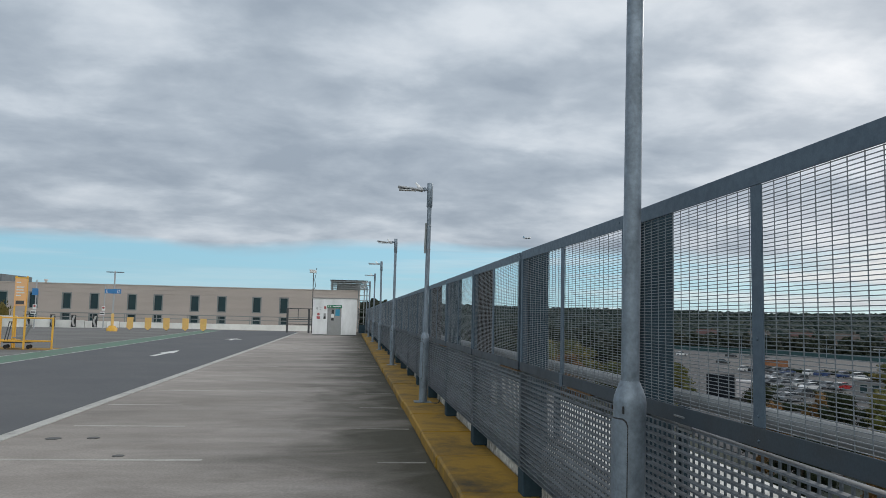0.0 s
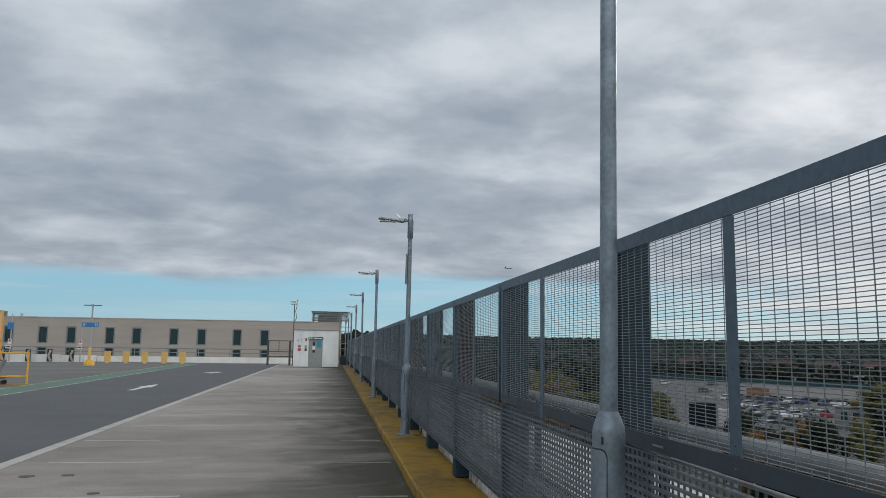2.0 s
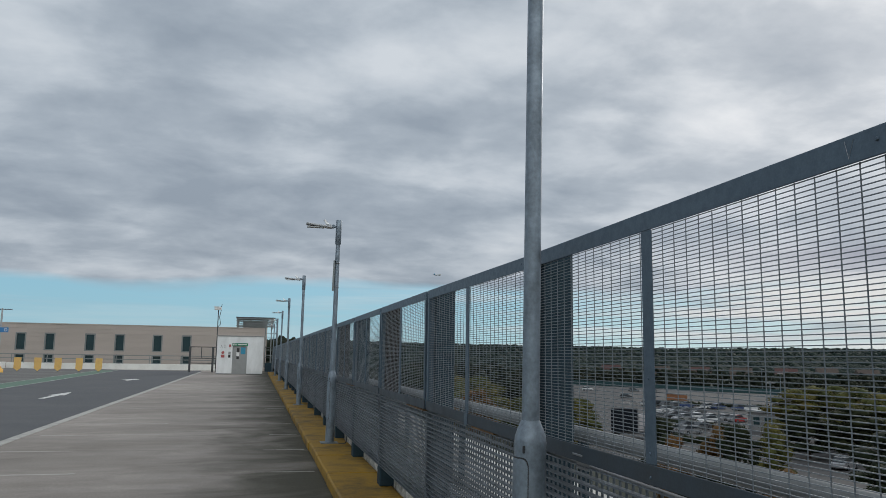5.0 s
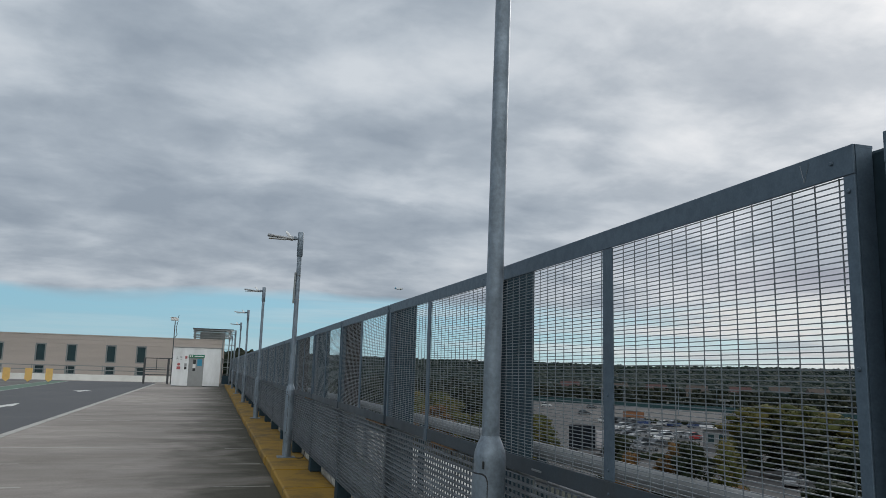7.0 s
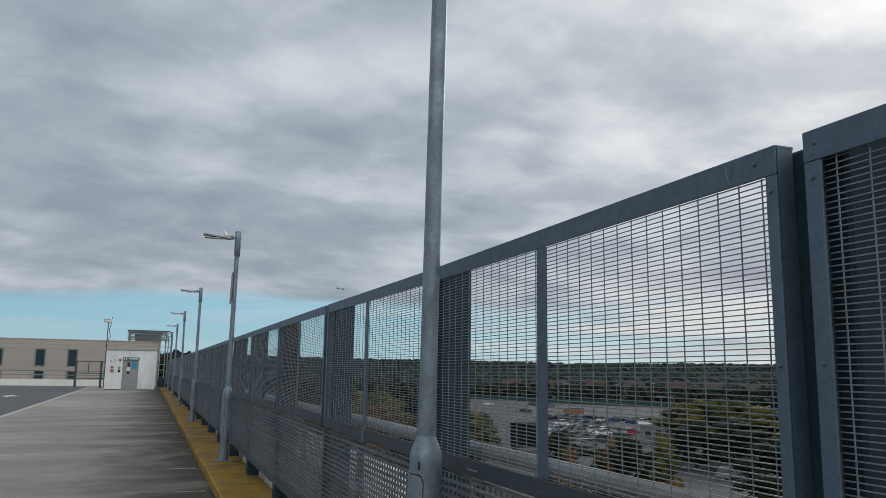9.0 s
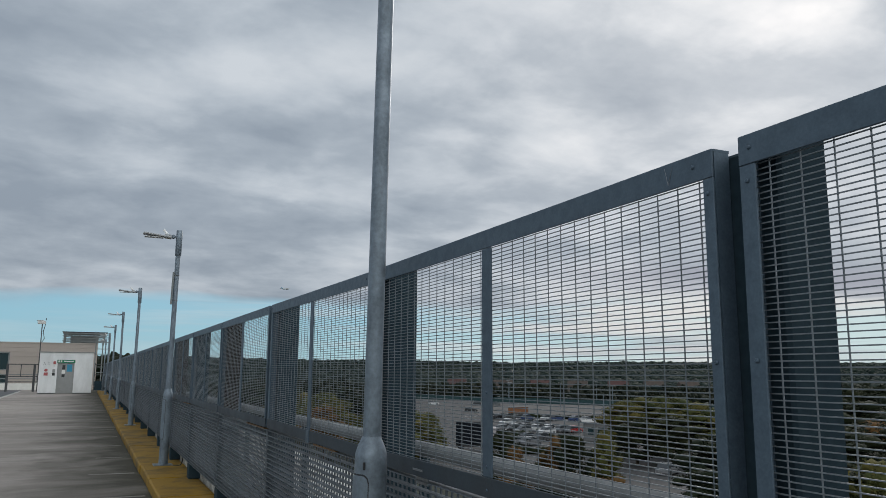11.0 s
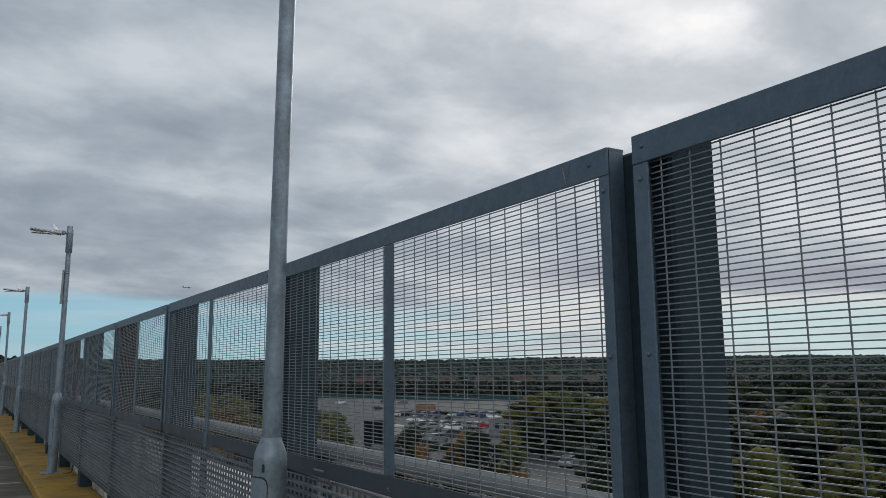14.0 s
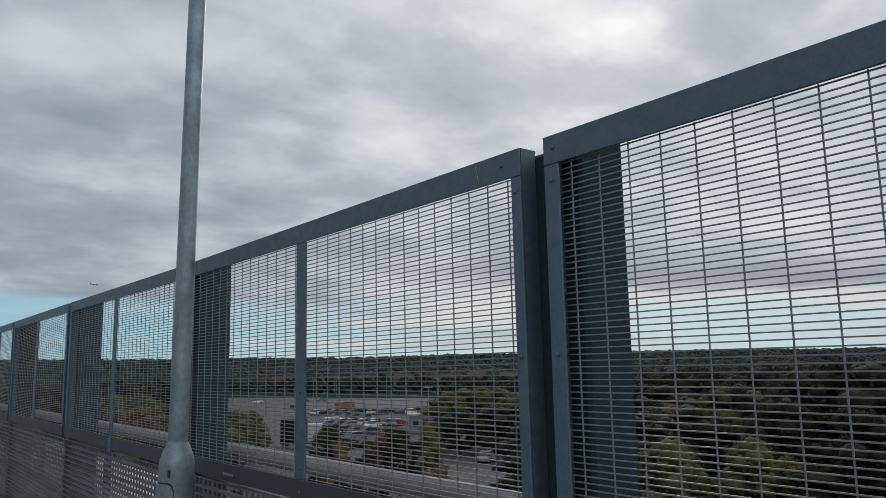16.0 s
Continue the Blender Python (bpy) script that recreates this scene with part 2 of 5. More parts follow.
GREEN = worn_paint("green_paint", (0.075, 0.19, 0.115), (0.10, 0.135, 0.112), 0.50, 2.0)
PATH_LINE = worn_paint("path_line_paint", (0.50, 0.50, 0.48), (0.13, 0.15, 0.135), 0.49, 3.0)
YELLOW_KERB = worn_paint("kerb_paint", (0.300, 0.165, 0.003), (0.055, 0.037, 0.011), 0.55, 2.4)
GALV = surface("galvanised_steel", (0.218, 0.264, 0.310), 0.46, 0.45, second=(0.120, 0.147, 0.174), scale=11, amount=0.8, grain=48, grain_amount=0.16, bump=0.03, stretch=(1, 1, 0.55))
HEAD = surface("lamp_head_grey", (0.42, 0.43, 0.44), 0.4, 0.1, second=(0.30, 0.31, 0.32), scale=6, amount=0.5, grain=60, bump=0.02)
FENCE = surface("fence_steel", (0.088, 0.128, 0.168), 0.55, 0.3, second=(0.068, 0.100, 0.134), scale=26, amount=0.6, grain=150, grain_amount=0.12, bump=0.03, tone=0.08)
# bottom rail: fence steel with its shade put into the colour, plus weathered stains
RAIL = surface("shaded_weathered_rail", (0.043, 0.060, 0.077), 0.6, 0.25, second=(0.060, 0.058, 0.056), scale=5, amount=0.35, grain=120, bump=0.04, tone=0.15)
WIRE = surface("wire_steel", (0.19, 0.214, 0.235), 0.5, 0.3, second=(0.14, 0.16, 0.178), scale=14, amount=0.6, grain=200, bump=0)
GRATE = surface("grating_steel", (0.138, 0.162, 0.186), 0.5, 0.3, second=(0.083, 0.097, 0.11), scale=9, amount=0.7, grain=80, bump=0, tone=0.15)
# grating steel in a darker tone that paints in the shade behind the slats
CROSS = surface("shaded_cross_bar_steel", (0.125, 0.144, 0.163), 0.55, 0.3, second=(0.08, 0.092, 0.105), scale=9, amount=0.7, grain=80, bump=0)
COLUMN = surface("dark_column_paint", (0.030, 0.051, 0.065), 0.75, 0.0, second=(0.025, 0.042, 0.055), scale=4, amount=0.7, grain=40, bump=0.1, tone=0.15, spec=0.08)
BROWN_COLUMN = surface("brown_column_paint", (0.034, 0.027, 0.023), 0.8, 0.0, second=(0.024, 0.021, 0.020), scale=4, amount=0.7, grain=40, bump=0.1, spec=0.08)
TUBE = surface("weathered_tube", (0.25, 0.265, 0.27), 0.5, 0.1, second=(0.15, 0.152, 0.15), scale=3, amount=0.7, grain=90, bump=0.05, stretch=(1, 0.4, 1))
BOLT = surface("zinc_bolt", (0.26, 0.28, 0.30), 0.4, 0.7, grain=150)
RUST = surface("rusty_timber", (0.20, 0.115, 0.055), 0.85, second=(0.08, 0.05, 0.03), scale=12, amount=0.8, grain=120, bump=0.3)
FLAKED = worn_paint("flaked_white_paint", (0.72, 0.71, 0.67), (0.12, 0.108, 0.085), 0.49, 13.0)
WHITE_WALL = surface("white_wall_paint", (0.80, 0.79, 0.75), 0.7, second=(0.58, 0.57, 0.53), scale=1.2, amount=0.6, grain=30)
HUT_WHITE = surface("hut_panel_white", (0.78, 0.79, 0.79), 0.45, second=(0.48, 0.485, 0.47), scale=1.6, amount=0.5, grain=40, grain_amount=0.06, bump=0.04, stretch=(1, 1, 0.4))
DOOR_GREY = surface("door_grey", (0.30, 0.305, 0.30), 0.45, second=(0.24, 0.245, 0.24), scale=3, amount=0.5, grain=50, grain_amount=0.06)
DARK_TRIM = surface("dark_trim", (0.05, 0.053, 0.057), 0.5, second=(0.085, 0.085, 0.085), scale=4)
BLACK = surface("black_plastic", (0.022, 0.023, 0.025), 0.5, second=(0.05, 0.05, 0.05), scale=6)
SIGN_GREEN = surface("sign_green", (0.012, 0.19, 0.095), 0.4, grain_amount=0.05, amount=0.3)
SIGN_BLUE = surface("sign_blue", (0.035, 0.20, 0.46), 0.4, grain_amount=0.05, amount=0.3)
POSTER_BLUE = surface("poster_blue", (0.035, 0.27, 0.42), 0.4, grain_amount=0.05, amount=0.3)
SIGN_WHITE = surface("sign_white", (0.72, 0.72, 0.70), 0.5, grain_amount=0.05, amount=0.2)
SENSOR = surface("sensor_white", (0.86, 0.86, 0.85), 0.35, grain_amount=0.03, amount=0.1)
SIGN_RED = surface("sign_red", (0.42, 0.10, 0.10), 0.5, grain_amount=0.05, amount=0.3)
SIGN_ORANGE = surface("sign_orange", (0.80, 0.44, 0.19), 0.5, second=(0.78, 0.52, 0.30), scale=2.5, amount=0.6, grain_amount=0.05)
PALE_YELLOW = surface("faded_yellow_board", (0.74, 0.46, 0.14), 0.5, second=(0.60, 0.38, 0.13), scale=4, amount=0.6, grain=60)
YELLOW = surface("yellow_paint", (0.78, 0.43, 0.05), 0.5, second=(0.60, 0.33, 0.05), scale=5, amount=0.6, grain=60)
CLADDING = surface("beige_cladding", (0.45, 0.388, 0.345), 0.7, second=(0.39, 0.338, 0.30), scale=0.5, amount=0.6, grain=9, grain_amount=0.04, bump=0, tone=0.035, stretch=(0.5, 1, 1.6))
FRAME_GREY = surface("window_frame_grey", (0.22, 0.24, 0.24), 0.5, amount=0.3)
WINDOW_GLASS = glass("window_glass", (0.022, 0.04, 0.045))
TYRE = surface("tyre_rubber", (0.02, 0.02, 0.021), 0.8)
BARK = surface("bark", (0.09, 0.07, 0.05), 0.9, grain=14, bump=0.5)
GRASS = surface("rough_ground", (0.018, 0.028, 0.018), 0.95, second=(0.027, 0.029, 0.017), scale=0.03, amount=0.9, grain=0.6, grain_amount=0.4, bump=0)
LOT = surface("lot_asphalt", (0.052, 0.051, 0.052), 0.9, second=(0.038, 0.039, 0.04), scale=0.09, amount=0.8, grain=2, grain_amount=0.2, bump=0)
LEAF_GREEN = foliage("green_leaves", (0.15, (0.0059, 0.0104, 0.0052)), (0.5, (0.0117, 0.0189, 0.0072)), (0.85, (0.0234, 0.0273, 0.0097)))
LEAF_GOLD = foliage("golden_leaves", (0.15, (0.0310, 0.0440, 0.0150)), (0.5, (0.0690, 0.0760, 0.0215)), (0.85, (0.1250, 0.0980, 0.0250)))
LEAF_RUST = foliage("rust_leaves", (0.15, (0.0620, 0.0480, 0.0190)), (0.5, (0.1150, 0.0620, 0.0200)), (0.85, (0.1600, 0.0740, 0.0240)))
# distance haze is put into this leaf colour: bluer and paler than the near woods
LEAF_FAR = foliage("hazed_far_leaves", (0.12, (0.0085, 0.0180, 0.0172)), (0.55, (0.0115, 0.0228, 0.0190)), (0.82, (0.0155, 0.0262, 0.0182)), (0.93, (0.0250, 0.0300, 0.0180)), (0.99, (0.0430, 0.0300, 0.0200)))
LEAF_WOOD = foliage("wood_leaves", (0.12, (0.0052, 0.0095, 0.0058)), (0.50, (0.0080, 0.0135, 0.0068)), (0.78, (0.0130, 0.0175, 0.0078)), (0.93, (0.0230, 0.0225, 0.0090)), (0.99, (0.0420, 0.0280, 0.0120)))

# ---- mesh helpers ----


def bx(bm, x0, x1, y0, y1, z0, z1, bevel=0.0):
    """A box between two corners, its edges broken where asked."""
    g = bmesh.ops.create_cube(bm, size=1.0)["verts"]
    for v in g:
        v.co = Vector(((x0 + x1) / 2 + v.co.x * (x1 - x0), (y0 + y1) / 2 + v.co.y * (y1 - y0), (z0 + z1) / 2 + v.co.z * (z1 - z0)))
    if bevel:
        es = list({e for v in g for e in v.link_edges})
        bmesh.ops.bevel(bm, geom=es, offset=bevel, segments=1, affect="EDGES")
    return bm


def bar(bm, a, b, r, sides=8, r2=None, caps=True):
    """A round bar from a to b."""
    a, b = Vector(a), Vector(b)
    d = b - a
    m = Matrix.Translation((a + b) / 2) @ d.to_track_quat("Z", "Y").to_matrix().to_4x4()
    bmesh.ops.create_cone(bm, cap_ends=caps, segments=sides, radius1=r, radius2=r if r2 is None else r2, depth=d.length, matrix=m)
    return bm


def lathe(bm, rings, sides=24, centre=(0, 0)):
    """A turned shape through rings of (radius, height)."""
    loops = []
    for r, z in rings:
        loops.append([bm.verts.new((centre[0] + r * math.cos(2 * math.pi * i / sides), centre[1] + r * math.sin(2 * math.pi * i / sides), z)) for i in range(sides)])
    for lo, hi in zip(loops, loops[1:]):
        for i in range(sides):
            f = bm.faces.new((lo[i], lo[(i + 1) % sides], hi[(i + 1) % sides], hi[i]))
            f.smooth = True
    bm.faces.new([bm.verts.new(v.co) for v in loops[-1]]), bm.faces.new([bm.verts.new(v.co) for v in loops[0][::-1]])
    return bm


def poly(bm, pts, z0, z1):
    """A flat slab over a polygon that runs anticlockwise."""
    top = [bm.verts.new((x, y, z1)) for x, y in pts]
    low = [bm.verts.new((x, y, z0)) for x, y in pts]
    bm.faces.new(top), bm.faces.new(low[::-1])
    for i in range(len(pts)):
        j = (i + 1) % len(pts)
        bm.faces.new((low[i], low[j], top[j], top[i]))
    return bm


def mesh_of(name, bm, material):
    me = bpy.data.meshes.new(name)
    bmesh.ops.recalc_face_normals(bm, faces=bm.faces)
    bm.to_mesh(me)
    bm.free()
    me.materials.append(material)
    return me


def part(name, bm, material, parent, label=""):
    """Links a bmesh as one mesh under a thing or a part."""
    ob = new(name, mesh_of(name, bm, material))
    ob.parent = parent
    return tagged(ob, label)


def piece(name, me, parent, at):
    """One of many alike pieces on a shared mesh."""
    ob = new(name, me)
    ob.parent, ob.location = parent, at
    return ob


def thing(name, label, category, at=(0, 0, 0), group="", kind="", turn=0.0):
    ob = new(name)
    ob.location, ob.rotation_euler = at, (0, 0, radians(turn))
    ob.empty_display_size = 0.2
    return tagged(ob, label, category, group, kind)


def solid(name, bm, material, label, category="", kind="", group="", at=(0, 0, 0)):
    ob = new(name, mesh_of(name, bm, material))
    ob.location = at
    return tagged(ob, label, category, group, kind)


def B():
    return bmesh.new()


# ---- the deck ----
def edge_x(y):
    """Where the concrete bays meet the asphalt lane."""
    return -3.74 - 0.0036 * y


solid("floor", bx(B(), -70, 1.50, -25, 66.0, -0.35, 0.0), CONCRETE, "stained grey concrete car park deck with dirt along the kerb", "deck", "structure")
solid("road_lane", poly(B(), [(-6.9, -25), (edge_x(-25), -25), (edge_x(64), 64), (-10.8, 64)], 0.0, 0.006), ASPHALT, "dark grey asphalt driving lane on the deck", "road", "structure")
solid("road_bays", poly(B(), [(-70, -25), (-6.95, -25), (-10.95, 66), (-70, 66)], 0.0, 0.005), OLD_ASPHALT, "worn grey parking area on the deck", "road", "structure")
solid("trim_lane_edge", poly(B(), [(edge_x(-25), -25), (edge_x(-25) + 0.17, -25), (edge_x(60.5) + 0.17, 60.5), (edge_x(60.5), 60.5)], 0.0, 0.010), CREAM, "faded cream edge line along the concrete bays", "road marking", "structure")
solid("trim_green_path", poly(B(), [(-8.50, -25), (-7.30, -25), (-9.87, 62), (-11.15, 62)], 0.0, 0.009), GREEN, "faded green painted walking path", "road marking", "structure")
for k, off in enumerate((0.0, 1.32)):
    solid("trim_path_line", poly(B(), [(-8.50 + off * 0.86, -25), (-8.42 + off * 0.86, -25), (-11.07 + off * 0.92, 62), (-11.15 + off * 0.92, 62)], 0.0, 0.013), PATH_LINE,
          "worn white line beside the green path", "road marking", "structure")
FAINT_BAY = worn_paint("faint_bay_paint", (0.30, 0.285, 0.26), (0.11, 0.10, 0.085), 0.50)
for k in range(24):
    y = -1.22 + 2.27 * k
    solid("trim_bay_line", bx(B(), edge_x(y) + 0.35 + 0.2 * math.sin(k * 2.7), -1.9 + 0.6 * math.sin(k * 1.9), y + 0.09, y + 0.17, 0.0, 0.003), BAY, "rubbed white bay line on concrete", "road marking", "structure", "bay lines")
    solid("trim_bay_line", bx(B(), 0.25 + 0.15 * math.sin(k * 2.1), 0.86, y - 0.03, y + 0.03, 0.0, 0.003), FAINT_BAY, "faint white bay line end under dirt", "road marking", "structure", "bay lines")


def lane_arrow(x, y, size, wide=1.0):
    bm = B()
    poly(bm, [(x - 0.08, y), (x + 0.08, y), (x + 0.08, y + 2.3 * size), (x - 0.08, y + 2.3 * size)], 0.006, 0.012)
    poly(bm, [(x - 0.23 * wide, y + 2.3 * size), (x + 0.23 * wide, y + 2.3 * size), (x + 0.05, y + 4.6 * size), (x - 0.05, y + 4.6 * size)], 0.006, 0.012)
    solid("trim_arrow", bm, WHITE_LINE, "white painted direction arrow on asphalt", "road marking", "structure", "lane arrows")


lane_arrow(-6.1, 25.7, 0.8)
lane_arrow(-6.07, 41.4, 0.5, 1.9)

for x, y, r in ((-3.15, 9.26, 0.085), (-2.74, 9.31, 0.07), (-2.16, 8.2, 0.06)):
    bm = lathe(B(), [(r, 0.0), (r, 0.004), (r * 0.9, 0.006)], 14)
    solid("drain_cover", bm, surface("oil_stain", (0.06, 0.058, 0.055), 0.6), "small dark round patch in the concrete deck", "drain cover", group="drain covers", at=(x, y, 0.0))

# kerb
kerb_bm = B()
KERB_X0, KERB_X1, KERB_Z = 0.915, 1.50, 0.14
segs = 42
for i in range(segs):
    y0, y1 = -8 + i * 65.0 / segs, -8 + (i + 1) * 65.0 / segs - 0.006
    dx = 0.006 * math.sin(i * 2.3)
    bx(kerb_bm, KERB_X0 + dx, KERB_X1, y0, y1, 0.0, KERB_Z + 0.004 * math.sin(i * 1.7), 0.018)
solid("trim_kerb", kerb_bm, YELLOW_KERB, "raised concrete kerb in worn yellow paint", "kerb", "structure")
solid("wall_parapet", bx(B(), 1.502, 1.62, -25, 61.2, -0.3, 0.50, 0.01), FLAKED, "low concrete parapet with flaking white paint", "parapet", "structure")
solid("wall_ledge", bx(B(), 1.623, 2.50, -25, 61.2, -0.3, 0.53, 0.01), surface("pale_ledge", (0.62, 0.61, 0.58), 0.75, second=(0.25, 0.24, 0.21), scale=2.2, amount=0.8, grain=40), "pale concrete ledge outside the fence", "ledge", "structure")
solid("wall_edge", bx(B(), 1.60, 2.45, -25, 66, -10.7, -0.36), surface("edge_concrete", (0.25, 0.24, 0.22), 0.8), "concrete outer face of the car park", "wall", "structure")

# ---- fence ----
FX, PITCH, JOINT = 1.34, 2.29, 1.28
FENCE_SPAN = range(-3, 26)


def fence_panel():
    """Upper panel: folded rails, end members, a middle bar, welded mesh behind."""
    t = thing("fence_panel", "galvanised grey steel fence panel with fine welded wire mesh", "fence panel", (FX, JOINT, 0), "fence panels")
    a, b = 0.045, PITCH - 0.022
    top = bx(B(), 0.0, 0.006, a, b, 1.880, 1.944, 0.0015)
    bx(top, 0.0062, 0.052, a, b, 1.938, 1.944)
    part("top_rail", top, FENCE, t)
    low = bx(B(), 0.0, 0.006, a, b, 1.052, 1.116, 0.002)
    bx(low, 0.0062, 0.05, a, b, 1.052, 1.058)
    part("bottom_rail", low, RAIL, t)
    for y, wide in ((a, 0.032), (b - 0.042, 0.042)):
        m = bx(B(), 0.001, 0.007, y, y + wide, 1.1165, 1.8795, 0.0015)
        edge = y if y == a else y + wide - 0.006
        bx(m, 0.0072, 0.050, edge, edge + 0.006, 1.060, 1.9375)
        part("end_member", m, FENCE, t)
    part("middle_bar", bx(B(), 0.0005, 0.007, 1.085, 1.152, 1.1165, 1.8795, 0.002), FENCE, t)
    bm = B()
    z = 1.118
    while z < 1.882:
        bx(bm, 0.0146, 0.0172, a + 0.02, b - 0.02, z - 0.00125, z + 0.00125)
        z += 0.0127
    y = a + 0.061
    while y < b - 0.03:
        bx(bm, 0.0174, 0.0198, y - 0.0012, y + 0.0012, 1.112, 1.884)
        y += 0.0718 if y < 1.0 else 0.0762       # two sheets of mesh meet behind the middle bar
    part("wire_mesh", bm, WIRE, t, "fine welded steel wire mesh")
    head = mesh_of("bolt", lathe(B(), [(0.0055, 0.0), (0.0055, 0.0015), (0.003, 0.0035)], 8), FENCE)
    for y, z in ((a + 0.017, 1.475), (a + 0.017, 1.845), (b - 0.021, 1.475), (b - 0.021, 1.845), (1.118, 1.39), (1.118, 1.15), (1.118, 1.075), (b - 0.03, 1.915), (a + 0.06, 1.915)):
        o = piece("bolt", head, t, (0.0, y, z))
        o.rotation_euler = (0, -math.pi / 2, 0)
    return t


def lower_panel():
    """Lower panel: pressed grating of deep flat bars in a slim frame."""
    t = thing("grating_panel", "grey steel bar grating panel below the mesh fence", "grating panel", (FX + 0.012, JOINT, 0), "grating panels")
    a, b, z0, z1 = 0.020, PITCH - 0.012, 0.335, 1.036
    fr = B()
    for y in (a, b - 0.012):
        bx(fr, 0.0, 0.036, y, y + 0.012, z0, z1)
    bx(fr, 0.0, 0.036, a, b, z1 - 0.006, z1), bx(fr, 0.0, 0.036, a, b, z0, z0 + 0.006)
    part("frame", fr, GRATE, t)
    slat = mesh_of("slat", bx(B(), 0.0, 0.027, a + 0.0125, b - 0.0125, -0.0034, 0.0034), GRATE)
    z = z0 + 0.032
    while z < z1 - 0.015:
        piece("slat", slat, t, (0, 0, z))
        z += 0.0315
    cross = mesh_of("cross_bar", bx(B(), 0.0275, 0.0335, -0.005, 0.005, z0 + 0.0065, z1 - 0.0065), CROSS)
    y = a + 0.06
    while y < b - 0.03:
        piece("cross_bar", cross, t, (0, y, 0))
        y += 0.0500
    return t


def fence_column():
    """A box-section post with a slanted cap that carries the panels."""
    t = thing("fence_column", "dark painted steel column behind the fence panels", "column", (FX + 0.055, JOINT, KERB_Z), "fence columns")
    bm, h = B(), 1.802
    bx(bm, 0.0, 0.145, -0.078, 0.078, 0.0, h, 0.008)
    for v in bm.verts:
        if v.co.z > h - 0.02:
            v.co.z += 0.04 * max(v.co.x - 0.01, 0.0) / 0.135
    part("steel_section", bm, COLUMN, t)
    part("footing_block", bx(B(), -0.035, 0.165, -0.092, 0.092, 0.0, 0.185, 0.006), COLUMN, t)
    return t


def rail_scratch():
    bm = B()
    bar(bm, (FX - 0.0005, 1.488, 1.939), (FX - 0.0005, 1.477, 1.896), 0.0006, 5), bar(bm, (FX - 0.0005, 1.477, 1.896), (FX - 0.0005, 1.461, 1.937), 0.0005, 5)
    solid("paint_mark", bm, BOLT, "thin white scratched mark on the fence rail", "mark")


rail_scratch()
makers = (fence_panel(), lower_panel(), fence_column())
for k in FENCE_SPAN:
    for i, ob in enumerate(makers):
        if k:
            twin = copy_thing(ob, Matrix.Translation((ob.location.x + 0.0015 * math.sin(k * 3.1 + i), JOINT + PITCH * k, ob.location.z + (0.009 if k < 0 and i == 0 else 0.0))))
            for c in twin.children if k < 0 and i == 0 else ():
                if c.name.startswith("wire_mesh"):
                    c.location.y += 0.021            # this panel's mesh was cut a little differently
            if i == 2 and k in (3, 5):
                part("upper_board", bx(B(), -0.003, 0.148, -0.081, 0.081, 0.93, 1.79, 0.004), BROWN_COLUMN, twin, "brown weathered board on the column")
            if i == 0 and k == 1:
                twin.rotation_euler.x = radians(0.15)            # this panel sags towards the next
                twin.location.z -= 0.006
                part("bar_foot", bx(B(), -0.004, -0.0005, 1.085, 1.152, 1.044, 1.1165, 0.001), FENCE, twin)
makers[0].rotation_euler.x = radians(-0.28)
makers[0].location.z += 0.006
part("rail_slot", bx(B(), -0.003, -0.0005, 1.657, 1.753, 1.074, 1.082, 0.001), BOLT, makers[0], "bright worn slot in the rail")
part("fixing_tab", bx(B(), 0.012, 0.018, 1.633, 1.748, 1.022, 1.0515, 0.001), BOLT, makers[0], "pale steel fixing tab")
rail = B()
bar(rail, (1.635, -25, 1.089), (1.635, 61, 1.089), 0.037, 16)
for f in rail.faces:
    f.smooth = len(f.verts) == 4
outer = thing("outer_rail", "round galvanised guard rail outside the fence", "guard rail", (0, 0, 0))
part("tube", rail, TUBE, outer)
post_me = mesh_of("post", bx(B(), -0.02, 0.02, -0.02, 0.02, 0.531, 1.055), COLUMN)
for k in range(-4, 26):
    piece("post", post_me, outer, (1.66, JOINT + 0.1 + PITCH * k, 0))

# timber packers on the bottom rail of some panels
for k, y0, y1 in ((1, 4.14, 4.58), (2, 5.95, 6.65), (4, 10.6, 11.2)):
    solid("timber_packer", bx(B(), 1.345, 1.38, y0, y1, 1.0365, 1.0455), RUST, "weathered brown packing strip under the fence rail", "packer", group="packers")

# ---- lamp posts ----
POLE_X, POLE_Y, POLE_STEP = 1.205, 3.10, 8.87


